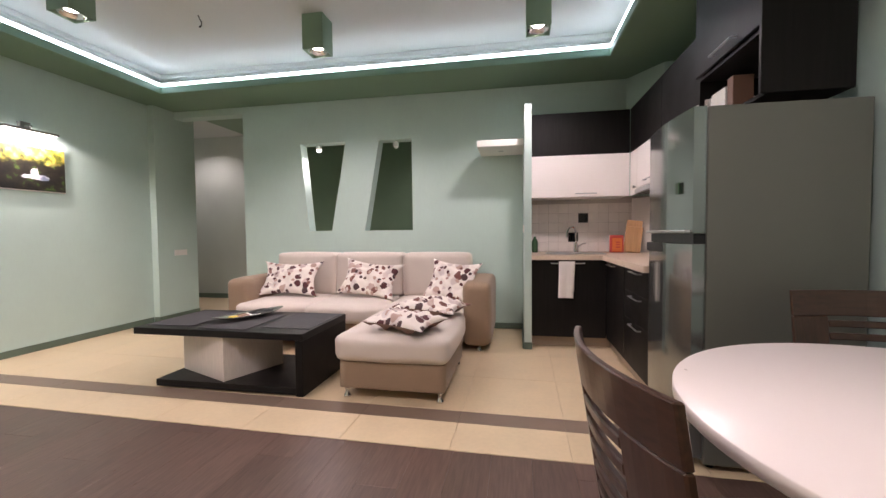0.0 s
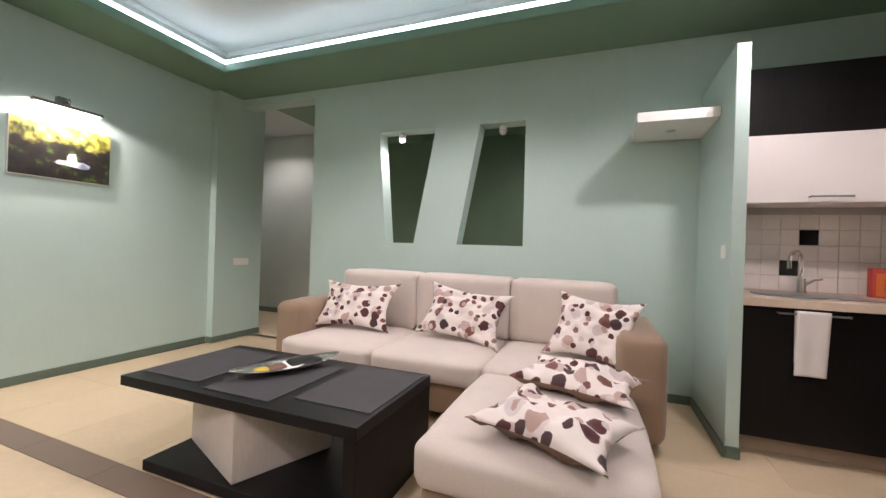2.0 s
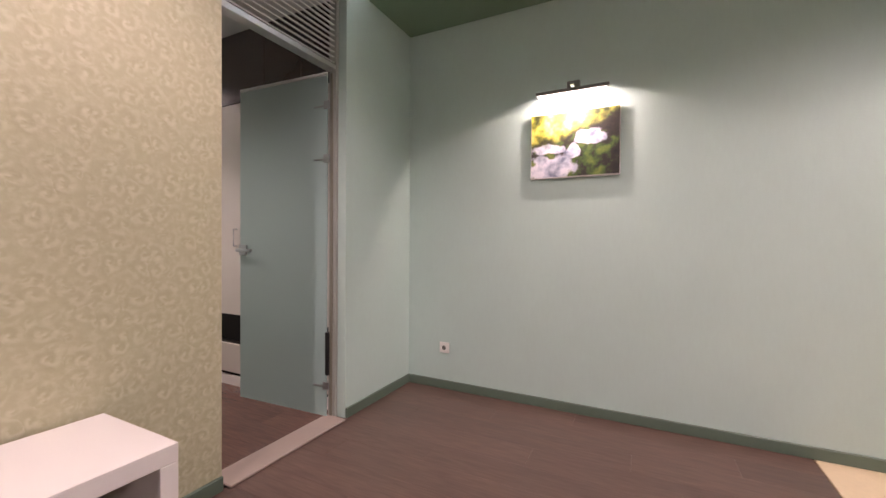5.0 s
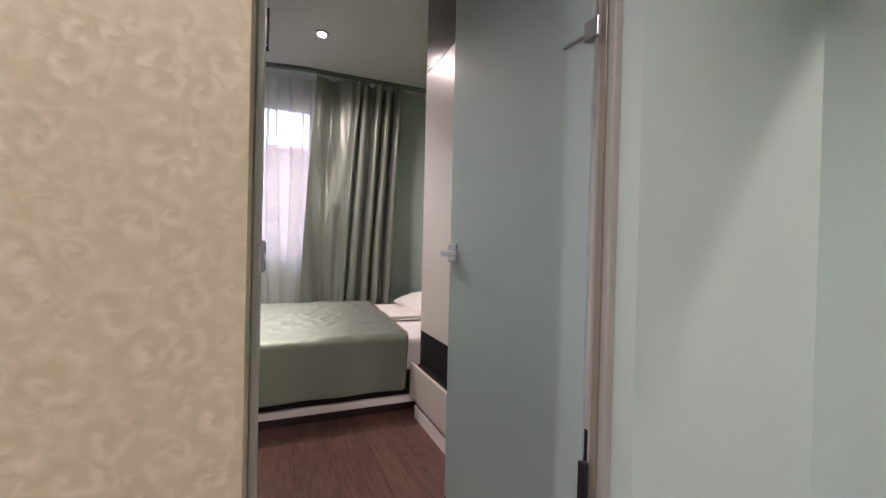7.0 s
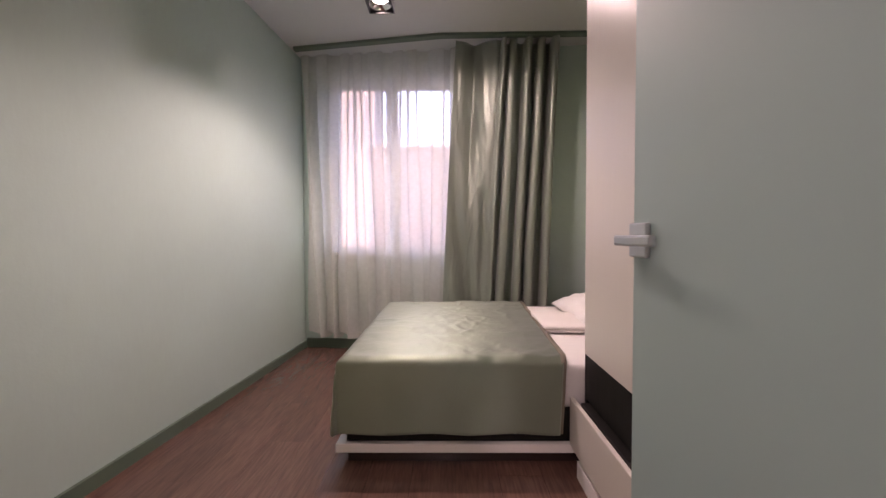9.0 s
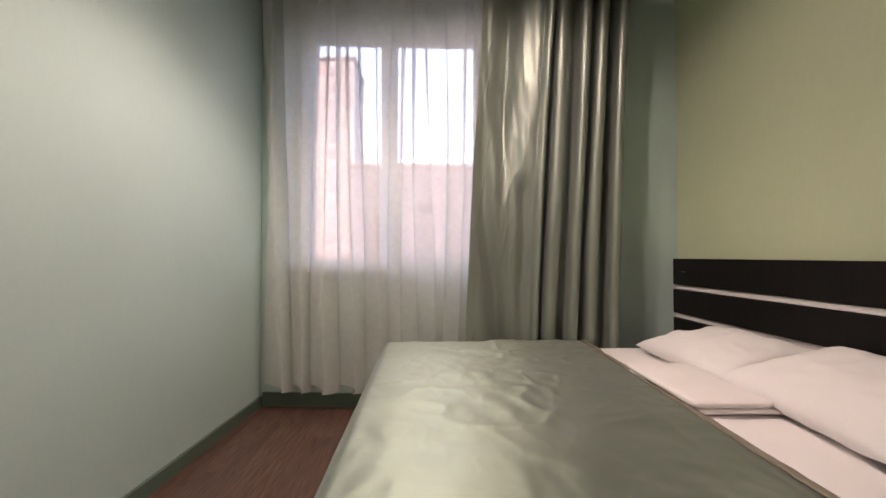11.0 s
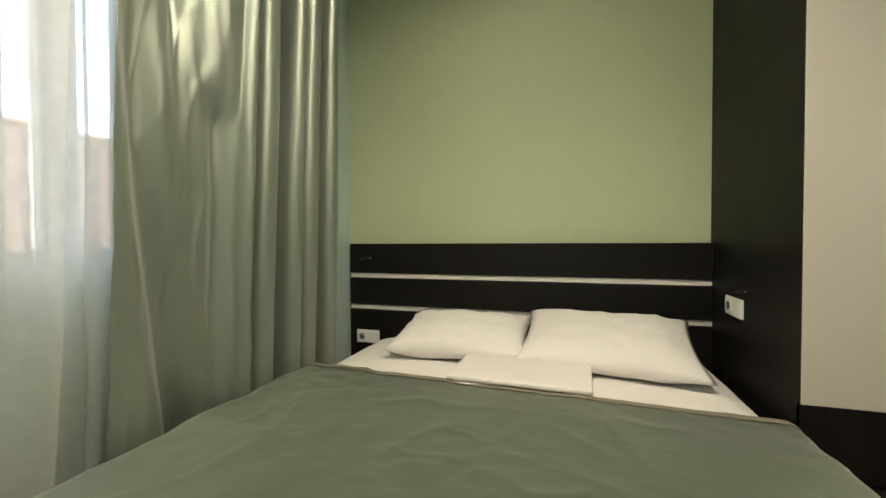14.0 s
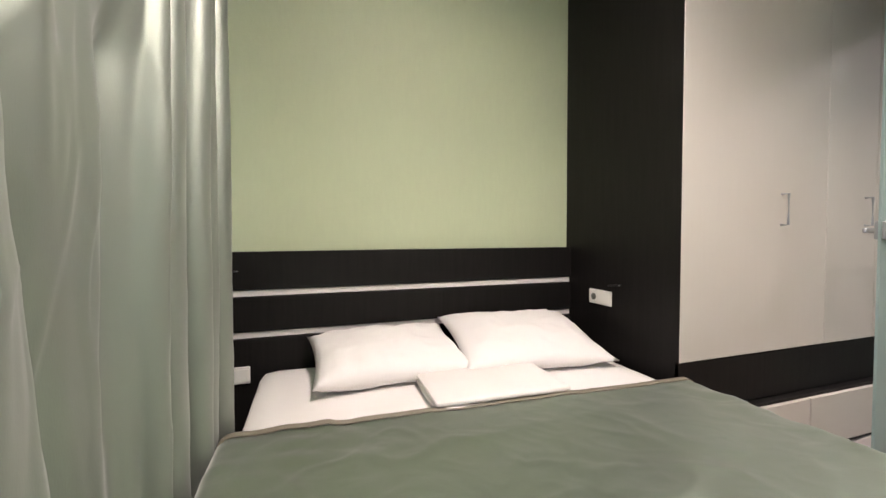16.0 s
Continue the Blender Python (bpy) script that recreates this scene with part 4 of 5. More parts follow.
for k in range(4):
    a = radians(45 + 90 * k)
    part("leg", tube([(0.14 * math.cos(a), 0.14 * math.sin(a), 0.712), (0.40 * math.cos(a), 0.40 * math.sin(a), 0.0)], 0.018, 14), CHROME, dt)


def dining_chair(at, label):
    c = root("dining_chair", label, "chair", at, "dining chairs")
    part("seat", soft_box(-0.21, -0.2, 0.43, 0.21, 0.2, 0.465, 0.016, 8, 0.004), WALNUT, c)

    def curved(x0, x1, z0, z1, t=0.016):
        bm, n = bmesh.new(), max(2, int(abs(x1 - x0) / 0.03))
        rings = []
        for i in range(n + 1):
            x = x0 + (x1 - x0) * i / n
            back = 0.045 * (1 - (x / 0.22) ** 2)
            ring = [bm.verts.new((x, 0.2 + back + (z - 0.45) * 0.16 + dy, z)) for z, dy in ((z0, 0), (z1, 0), (z1, t), (z0, t))]
            rings.append(ring)
        for a, b in zip(rings, rings[1:]):
            for k in range(4):
                bm.faces.new((a[k], a[(k + 1) % 4], b[(k + 1) % 4], b[k]))
        bm.faces.new(rings[0][::-1]), bm.faces.new(rings[-1])
        bmesh.ops.recalc_face_normals(bm, faces=bm.faces[:])
        bmesh.ops.bevel(bm, geom=[e for e in bm.edges if len(e.link_faces) == 2 and e.calc_face_angle(0) > 1], offset=0.003, segments=1, affect="EDGES")
        return bm

    part("top_rail", curved(-0.22, 0.22, 0.775, 0.87), WALNUT, c)
    part("back_stile", curved(-0.22, -0.09, 0.47, 0.774), WALNUT_LEG, c)
    part("back_stile", curved(0.09, 0.22, 0.47, 0.774), WALNUT_LEG, c)
    for k in range(5):
        z = 0.55 + k * 0.046
        part("slat", curved(-0.0895, 0.0895, z, z + 0.024), WALNUT, c)
    part("lower_rail", curved(-0.0895, 0.0895, 0.47, 0.53), WALNUT, c)
    for x, y in ((-0.18, -0.17), (0.18, -0.17), (-0.18, 0.17), (0.18, 0.17)):
        part("leg", tube([(x, y, 0.44), (x * 1.12, y * 1.2, 0.0)], [0.014, 0.011], 12), CHROME, c)
    return c


dining_chair(pose(0.379, 1.154, 0, 0, 0, 98.4), "dark walnut slatted chair at the white table")
dining_chair(pose(1.14, 1.75, 0, 0, 0, -4), "dark walnut slatted chair standing before the fridge side")

# ---- kitchen ----
structure("wall_partition", blocks((0.0, 4.13, 0, 0.066, YS, 2.28), bevel=0.002), MINT, "pale mint free-standing partition beside the kitchen")
baseboard((-T, 4.13 - T, 0, YS - T), (0, 4.13 - T, 0.066 + 0.004, 4.13))


def bar_handle(parent, x, y, z, length, along="x", out=(0, -1)):
    """A flat bar pull centred at a place on a front, standing off along out."""
    h = length / 2
    ox, oy = out
    d = 0.028
    if along == "z":
        bm = tube([(x, y, z - h), (x + ox * d, y + oy * d, z - h), (x + ox * d, y + oy * d, z + h), (x, y, z + h)], 0.0055, 8)
    elif along == "x":
        bm = tube([(x - h, y, z), (x - h, y + oy * d, z), (x + h, y + oy * d, z), (x + h, y, z)], 0.0055, 8)
    else:
        bm = tube([(x, y - h, z), (x + ox * d, y - h, z), (x + ox * d, y + h, z), (x, y + h, z)], 0.0055, 8)
    return part("handle", bm, STEEL, parent)


def cabinet(name, label, body, body_mat, fronts, group=""):
    """A cabinet unit: carcass box, then fronts as (box, material, handle args)."""
    r = root(name, label, "cabinet", None, group)
    part("body", blocks(body, bevel=0.002, seg=1), body_mat, r)
    for box, m, handle in fronts:
        f = part("door", blocks(box, bevel=0.002, seg=1), m, r)
        if handle:
            bar_handle(f, *handle)
    return r


G = "kitchen cabinets"
cabinet("base_cabinet", "black-brown sink base cabinet with a towel on its bar", (0.068, 4.24, 0.1, 0.74, YS - 0.004, 0.835), WENGE, [((0.07, 4.22, 0.105, 0.745, 4.239, 0.832), WENGE, (0.40, 4.22, 0.805, 0.3))], G)
cabinet("base_cabinet", "black-brown corner base cabinet under the worktop", (0.77, 3.62, 0.1, XE - 0.004, YS - 0.004, 0.835), WENGE, [((0.75, 3.625, 0.105, 0.769, 4.215, 0.832), WENGE, (0.75, 4.02, 0.80, 0.2, "y", (-1, 0)))], G)
dr = root("base_cabinet", "black-brown three-drawer base cabinet", "cabinet", None, G)
part("body", blocks((0.77, 2.985, 0.1, XE - 0.004, 3.618, 0.835), bevel=0.002, seg=1), WENGE, dr)
for z0, z1 in ((0.655, 0.832), (0.45, 0.652), (0.105, 0.447)):
    f = part("drawer", blocks((0.75, 2.99, z0, 0.769, 3.615, z1), bevel=0.002, seg=1), WENGE, dr)
    bar_handle(f, 0.75, 3.30, z1 - 0.025, 0.22, "y", (-1, 0))
PLINTH = mat("beige_plinth", srgb(170, 152, 132), 0.45)
single("plinth", blocks((0.066, 4.31, 0, 0.82, 4.33, 0.098), (0.80, 2.985, 0, 0.82, 4.309, 0.098)), PLINTH, "beige plinth under the black cabinets", "plinth")
single("worktop", prism([(0.067, 4.17), (0.70, 4.17), (0.70, 2.985), (XE - 0.003, 2.985), (XE - 0.003, YS - 0.003), (0.067, YS - 0.003)], 0.838, 0.88), COUNTER, "beige L-shaped kitchen worktop", "worktop")

sink = root("sink", "stainless inset sink with a drainer", "sink", pose(0.40, 4.52, 0.881))
part("rim", lathe([(0.165, 0.0), (0.20, 0.0), (0.205, 0.004), (0.20, 0.008), (0.168, 0.007)], 32), STEEL, sink).scale = (0.9, 1.0, 1)
part("bowl", lathe([(0.001, 0.0005), (0.15, 0.0005), (0.163, 0.004), (0.15, 0.003), (0.001, 0.003)], 32), STEEL, sink).scale = (0.9, 1.0, 1)
part("drainer", blocks((0.17, -0.16, 0.0, 0.38, 0.16, 0.006), bevel=0.003), STEEL, sink)
tap = root("tap", "chrome arched kitchen tap", "tap", pose(0.545, 4.74, 0.881))
part("body", tube([(0, 0, 0), (0, 0, 0.03), (0, 0, 0.1)], [0.03, 0.024, 0.022], 18), CHROME, tap)
part("spout", tube([(0, 0, 0.1), (0, 0, 0.2)] + [(-0.05 + 0.05 * math.cos(a), -0.05 + 0.05 * math.cos(a), 0.2 + 0.07 * math.sin(a)) for a in (0.3, 0.7, 1.1, 1.6, 2.1, 2.6, 3.0)] + [(-0.1, -0.1, 0.16)], 0.012, 12), CHROME, tap)
part("lever", tube([(0.02, 0, 0.06), (0.06, -0.01, 0.09), (0.1, -0.02, 0.1)], [0.012, 0.008, 0.007], 10), CHROME, tap)


def towel(u, v):
    s = v * 0.62
    front = s < 0.34
    z = 0.822 - (0.34 - s) if front else 0.822 - (s - 0.34)
    y = 4.176 if front else 4.207
    wave = 0.006 * math.sin(u * 9) * (0.83 - z) * 2
    return (0.318 + u * 0.142 + 0.01 * (0.83 - z) * (1 - 2 * u) - (0.012 if front else 0) * (0.83 - z) * 3, y - (wave if front else 0) - (0.004 if front else 0), z + (0.006 if abs(s - 0.34) < 0.03 else 0))


TOWEL = mat("white_terry", srgb(236, 230, 226), 0.9, vary=0.03, bump=0.5, bump_scale=300)
thick(single("towel", grid(10, 50, towel), TOWEL, "white terry towel hanging on a cabinet bar", "towel"), 0.006)
bo = root("soap_bottle", "green soap bottle beside the sink", "bottle", pose(0.12, 4.72, 0.882))
part("body", lathe([(0.001, 0), (0.03, 0), (0.032, 0.01), (0.032, 0.12), (0.014, 0.15), (0.012, 0.17), (0.001, 0.17)], 16), BOTTLE, bo)
part("pump", tube([(0, 0, 0.17), (0, 0, 0.205), (-0.03, -0.02, 0.205)], 0.006, 8), PLASTIC, bo)
bx = root("food_box", "orange and red cardboard food box on the worktop", "box", pose(0.955, 4.76, 0.881, 0, 0, -6))
part("carton", blocks((-0.065, -0.03, 0, 0.065, 0.03, 0.18), bevel=0.002, seg=1), REDCARD, bx)
part("panel", blocks((-0.045, -0.0325, 0.01, 0.05, -0.0305, 0.15)), ORANGE, bx, "orange front panel")
for z in (0.05, 0.075, 0.1):
    part("print_bar", blocks((-0.01, -0.034, z, 0.03, -0.033, z + 0.012)), REDCARD, bx)
bd = root("cutting_board", "light wooden cutting board leaning on the tiles", "cutting board", pose(1.085, 4.72, 0.881, -12, 7, -12))
part("board", blocks((-0.075, -0.01, 0, 0.075, 0.01, 0.34), bevel=0.006), OAK, bd)
part("board", blocks((-0.06, -0.028, 0, 0.085, -0.012, 0.27), bevel=0.006), OAK, bd)
for i, (x, y, h, r) in enumerate(((1.20, 4.34, 0.2, 0.038), (1.22, 4.20, 0.14, 0.034))):
    cn = root("canister", "steel lidded canister on the worktop", "canister", pose(x, y, 0.881), "canisters")
    part("body", lathe([(0.001, 0), (r, 0), (r, h), (0.001, h)], 20), STEEL, cn)
    part("lid", lathe([(0.001, h + 0.001), (r * 0.96, h + 0.001), (r * 0.9, h + 0.02), (0.012, h + 0.025), (0.001, h + 0.035)], 20), BLACK, cn)
kt = root("kettle", "white electric kettle on the worktop", "kettle", pose(1.12, 3.74, 0.881))
part("body", lathe([(0.001, 0.03), (0.08, 0.03), (0.084, 0.06), (0.074, 0.14), (0.06, 0.2), (0.05, 0.215), (0.001, 0.22)], 24), PLASTIC, kt)
part("base", lathe([(0.001, 0), (0.085, 0), (0.085, 0.022), (0.001, 0.028)], 24), BLACK, kt)
part("handle", tube([(-0.05, 0.03, 0.2), (-0.1, 0.05, 0.19), (-0.12, 0.06, 0.12), (-0.08, 0.04, 0.06)], 0.012, 10), PLASTIC, kt)
mw = root("microwave", "white microwave oven with a dark glass door", "microwave", pose(1.12, 3.32, 0.881, 0, 0, -5))
part("body", blocks((-0.19, -0.24, 0.015, 0.2, 0.24, 0.315), bevel=0.006), PLASTIC, mw)
dmw = part("door", blocks((-0.206, -0.238, 0.018, -0.191, 0.238, 0.312), bevel=0.003), PLASTIC, mw)
part("glass", blocks((-0.2085, -0.228, 0.032, -0.2065, 0.228, 0.296)), GLASSBLACK, dmw)
for y in (-0.17, 0.17):
    for x in (-0.14, 0.14):
        part("foot", blocks((x - 0.02, y - 0.02, 0, x + 0.02, y + 0.02, 0.014)), BLACK, mw)

U0, U1, U2 = 1.452, 1.882, 2.308
cabinet("wall_cabinet", "white wall cabinet door over the sink", (0.068, 4.62, U0, 1.02, YS - 0.02, U1 - 0.002), WHITE, [((0.07, 4.6, U0, 1.035, 4.618, U1 - 0.003), WHITE, (0.62, 4.6, U0 + 0.035, 0.2))], G)
cabinet("wall_cabinet", "black-brown upper wall cabinet over the sink", (0.068, 4.62, U1, 1.02, YS - 0.004, U2), WENGE, [((0.07, 4.6, U1, 1.035, 4.618, U2), WENGE, None)], G)
cabinet("wall_cabinet", "white wall cabinet over the cooker hood", (1.06, 3.735, U0 + 0.055, XE - 0.02, 4.58, U1 - 0.002), WHITE, [((1.04, 3.738, U0 + 0.055, 1.058, 4.37, U1 - 0.003), WHITE, (1.04, 4.0, U0 + 0.095, 0.18, "y", (-1, 0))), ((1.04, 4.374, U0, 1.058, 4.597, U1 - 0.003), WHITE, None)], G)
cabinet("wall_cabinet", "white wall cabinet next to the hood", (1.06, 2.985, U0 + 0.02, XE - 0.02, 3.732, U1 - 0.002), WHITE, [((1.04, 2.99, U0 + 0.02, 1.058, 3.734, U1 - 0.003), WHITE, (1.04, 3.52, U0 + 0.06, 0.18, "y", (-1, 0)))], G)
cabinet("wall_cabinet", "black-brown upper wall cabinet over the hood", (1.06, 3.735, U1, XE - 0.004, 4.58, U2), WENGE, [((1.04, 3.738, U1, 1.058, 4.597, U2), WENGE, None)], G)
cabinet("wall_cabinet", "black-brown upper wall cabinet next to the fridge", (1.06, 3.03, U1, XE - 0.004, 3.732, U2), WENGE, [((1.04, 3.032, U1, 1.058, 3.734, U2), WENGE, None)], G)
single("door_knob", lathe([(0.001, 0.0), (0.012, 0.0), (0.009, 0.008), (0.014, 0.016), (0.012, 0.022), (0.001, 0.023)], 14), STEEL, "small steel knob on the narrow white cabinet door", "knob", pose(1.0395, 4.42, U0 + 0.07, 0, -90, 0))
hood = root("cooker_hood", "flat grey steel cooker hood under the cabinet", "cooker hood")
part("body", blocks((1.05, 3.76, U0 - 0.005, XE - 0.05, 4.36, U0 + 0.05), bevel=0.003), GRAPHITE, hood)
part("slide", blocks((1.02, 3.755, U0 + 0.0, 1.049, 4.365, U0 + 0.04), bevel=0.004), STEEL, hood)
ov = root("over_fridge_cabinet", "black-brown cabinet with an open shelf over the fridge", "cabinet", pose(-0.045, 0, 0), G)
part("end_panel", blocks((1.03, 2.34, 1.70, 1.39, 2.36, 2.69), bevel=0.002, seg=1), WENGE, ov)
part("shelf", blocks((1.06, 2.362, 1.99, 1.385, 3.025, 2.008)), WENGE, ov)
part("end_panel", blocks((1.06, 3.008, 1.70, XE - 0.004, 3.026, 1.988)), WENGE, ov)
part("floor_board", blocks((1.06, 2.362, 1.70, 1.385, 3.006, 1.716)), WENGE, ov)
f = part("door", blocks((1.04, 2.362, 2.012, 1.058, 3.028, 2.69), bevel=0.002, seg=1), WENGE, ov)
bar_handle(f, 1.04, 2.68, 2.05, 0.22, "y", (-1, 0))
single("storage_box", blocks((-0.06, -0.08, 0, 0.06, 0.08, 0.17), bevel=0.004), PLASTIC, "white box on the shelf over the fridge", "box", pose(1.115, 2.88, 1.717))
single("storage_box", blocks((-0.05, -0.03, 0, 0.05, 0.03, 0.2), bevel=0.003), BROWNCLOTH, "brown box on the shelf over the fridge", "box", pose(1.105, 2.75, 1.717))

FR = root("fridge", "silver two-door fridge freezer with graphite sides", "fridge", pose(0.69, 2.292, 0))
part("body", blocks((0.07, 0, 0.03, 0.69, 0.588, 1.645), bevel=0.006), GRAPHITE, FR)
for z0, z1, nm in ((0.06, 1.035, "fridge_door"), (1.085, 1.645, "freezer_door")):
    bm = bmesh.new()
    n = 14
    outline = [(0.064, 0.0)] + [(0.012 - 0.022 * math.sin(math.pi * i / n), 0.588 * i / n) for i in range(n + 1)] + [(0.064, 0.588)]
    fd = part(nm, prism(outline, z0, z1, "z", bm), FRIDGEDOOR, FR)
    if nm == "freezer_door":
        part("label", blocks((-0.012, 0.10, 1.27, -0.0085, 0.135, 1.325)), BOTTLE, fd, "small green sticker with pale marks")
        part("grip", blocks((-0.014, 0.02, 1.086, 0.03, 0.57, 1.1), bevel=0.004), ALU, fd)
    else:
        part("grip", blocks((-0.012, 0.30, 0.985, 0.02, 0.56, 1.034), bevel=0.006), BLACK, fd)
part("seal", blocks((0.02, 0.01, 1.037, 0.069, 0.578, 1.083)), BLACK, FR)
for x, y in ((0.12, 0.06), (0.12, 0.53), (0.62, 0.06), (0.62, 0.53)):
    part("foot", lathe([(0.001, 0), (0.02, 0), (0.02, 0.03), (0.001, 0.03)], 10), BLACK, FR).location = (x, y, 0)

# ---- bedroom ----
bed = root("bed", "low platform bed with a dark frame and white edge", "bed", pose(-3.75, -2.62, 0))
part("plinth", blocks((-0.78, -0.70, 0, 0.88, 0.70, 0.065)), GLOSSDARK, bed)
part("edge_band", blocks((-0.82, -0.74, 0.066, 0.925, 0.752, 0.105), bevel=0.002), WHITE, bed)
part("frame", blocks((-0.85, -0.75, 0.106, 0.88, 0.725, 0.25), bevel=0.004), WENGE, bed)
part("mattress", soft_box(-0.85, -0.755, 0.251, 0.875, 0.728, 0.478, 0.045, 16, 0.006, 0.004), LINEN, bed)


def spread(u, v):
    """Bedspread: flat on the mattress, falling over the foot and both long sides."""
    sx, sy = -3.845 - 0.12 * (1 - v) * (1 - u) + u * 1.325, -3.70 + v * 2.19
    x1, y0, y1, top, r = -2.872, -3.38, -1.9, 0.5, 0.035
    dx, d0, d1 = max(0, sx - x1), max(0, y0 - sy), max(0, sy - y1)
    bend = lambda d: (r * math.sin(min(d / r, math.pi / 2)), (r - r * math.cos(min(d / r, math.pi / 2))) + max(0, d - r * math.pi / 2))
    ox, zx = bend(dx)
    oy0, z0 = bend(d0)
    oy1, z1 = bend(d1)
    x, y = min(sx, x1) + ox, max(y0, min(sy, y1)) - oy0 + oy1
    drop = max(zx, z0, z1)
    both = min(zx, max(z0, z1))
    x += 0.06 * both * (1 if max(z0, z1) > 0 else 0)
    y += 0.05 * both * (1 if z1 > 0 else -1)
    z = max(top - drop, 0.155)
    flat = 1 - min(1, drop / 0.05)
    p = Vector((sx * 3.2, sy * 4.6, 0.0))
    ridge = max(0, 1 - abs(noise.noise(p + Vector((3, 9, 0)))) * 5) ** 2 * max(0, noise.noise(Vector((sx * 2.2 + 4, sy * 2.2, 1.0))) + 0.4)
    q = Vector((sx * 5 + sy * 3, sy * 6 - sx * 2, 5.0))
    ridge += 0.5 * max(0, 1 - abs(noise.noise(q)) * 6) ** 2 * max(0, noise.noise(Vector((sx * 3 - 2, sy * 3, 8.0))) + 0.3)
    fine = max(0, 1 - abs(noise.noise(Vector((sx * 13 - sy * 5, sy * 11, 3.0)))) * 6) ** 2
    z += flat * ((0.004 + 0.005 * max(0, min(1, (-3.0 - sx) / 0.4))) * ridge + 0.001 * fine + 0.003 + 0.004 * noise.noise(Vector((sx * 5 + sy * 4, sy * 5 - sx * 3, 2))) + (0.0025 + 0.006 * max(0, min(1, (-3.1 - sx) / 0.4))) * (0.5 + noise.noise(Vector((sx * 2, sy * 2, 4)))) * noise.noise(Vector((sx * 15 + sy * 7, sy * 13 - sx * 9, 5))))
    hang = min(1, drop / 0.2)
    wave = hang * 0.008 * math.sin((sy if zx > max(z0, z1) else sx) * 16 + 2 * noise.noise(Vector((sx * 2, sy * 2, 0))))
    x += 0.03 * max(0, zx - r)
    if zx >= max(z0, z1):
        x += wave
    else:
        y += wave if z1 > z0 else -wave
    return (x, y, z)


cover = root("bedspread", "sage green satin bedspread drawn over the bed", "bedspread")
thick(part("cloth", grid(170, 240, spread), SATIN, cover), 0.006)


def spread_hem(u, v):
    x, y, z = spread(0.0, v)
    return (x - 0.012 + 0.024 * u, y, z + 0.006)


thick(part("hem", grid(3, 120, spread_hem), mat("grey_green_piping", srgb(126, 118, 104), 0.5), cover, "grey stitched hem band"), 0.004)
for i, (x, y, rz, rx, ry, w, h, z) in enumerate(((-4.385, -2.885, 92, 0, -10, 0.60, 0.44, 0.49), (-4.37, -2.29, 86, 0, -14, 0.66, 0.48, 0.505))):
    single("bed_pillow", pillow(w, h, 0.15, 11 + i * 5, ears=0.07, rough=0.02, flat=0.45), LINEN, "white cotton bed pillow against the headboard", "pillow", pose(x, y, z, 0, 0, 0) @ pose(0, 0, 0, 0, -ry, 0) @ pose(0, 0, 0, 0, 0, rz), "bed pillows")
fl = root("folded_towel", "folded white towel lying on the bed", "towel", pose(-4.05, -2.59, 0.492, 0, 0, -2))
for k in range(2):
    part("layer", soft_box(-0.16 + 0.004 * k, -0.232, 0.021 * k, 0.15 - 0.003 * k, 0.232, 0.021 * k + 0.02, 0.009, 10, 0.001, 0.002, k), TOWEL, fl)

hb = root("headboard", "black-brown headboard with two white strips", "headboard", pose(BW, -2.73, 0))
for z0, z1, m, nm, x1 in ((0.0, 0.60, WENGE, "panel", 0.045), (0.602, 0.628, WHITE, "strip", 0.034), (0.63, 0.775, WENGE, "panel", 0.045), (0.777, 0.803, WHITE, "strip", 0.034), (0.805, 0.965, WENGE, "panel", 0.045)):
    part(nm, blocks((0.002, -0.868, z0, x1, 0.893, z1), bevel=0.002, seg=1), m, hb)
for at, wh in ((pose(BW + 0.046, -3.47, 0.885), "headboard"), (pose(-4.25, -1.8355, 0.80, 0, 0, -90), "side panel")):
    q = root("reading_lamp_stub", "tiny black lamp mount with a bright screw on the " + wh, "lamp mount", at, "lamp mounts")
    part("arm", tube([(0, 0, 0), (0.02, 0, 0.002), (0.03, -0.05, -0.006)], 0.004, 8), BLACK, q)
    part("screw", lathe([(0.001, 0), (0.006, 0), (0.006, 0.004), (0.001, 0.005)], 10), CHROME, q).location = (0.02, 0.012, 0.0)

WF = -3.946
wd = root("wardrobe", "tall white-fronted wardrobe with a black side panel", "wardrobe", pose(0, 0, 0))
part("side_panel", blocks((BW + 0.002, -1.835, 0.106, WF - 0.002, -1.816, BZ - 0.004)), WENGE, wd)
part("carcass", blocks((BW + 0.002, -1.815, 0.335, WF - 0.022, DW - 0.004, BZ - 0.004)), WENGE, wd)
ys = [-1.835, -0.97, -0.60, DW - 0.006]
for i in range(3):
    f = part("door", blocks((WF - 0.02, ys[i] + 0.0015, 0.533, WF, ys[i + 1] - 0.0015, 2.166), bevel=0.0015, seg=1), WARDROBE, wd)
    bar_handle(f, WF, ys[i + 1] - (0.305 if i == 0 else 0.09) if i != 2 else ys[i] + 0.04, 1.135, 0.13, "z", (1, 0))
    part("upper_door", blocks((WF - 0.02, ys[i] + 0.0015, 2.17, WF, ys[i + 1] - 0.0015, BZ - 0.006), bevel=0.0015, seg=1), GLOSSDARK, wd)
part("dark_band", blocks((WF - 0.02, -1.835, 0.336, WF - 0.003, DW - 0.006, 0.531)), WENGE, wd)
dw = root("drawer_base", "low drawer base with white fronts under the wardrobe", "drawers")
part("body", blocks((BW + 0.05, -1.79, 0.0, WF + 0.03, DW - 0.004, 0.33)), WENGE, dw)
part("kick_strip", blocks((WF + 0.031, -1.79, 0.0, WF + 0.045, DW - 0.006, 0.075)), WHITE, dw)
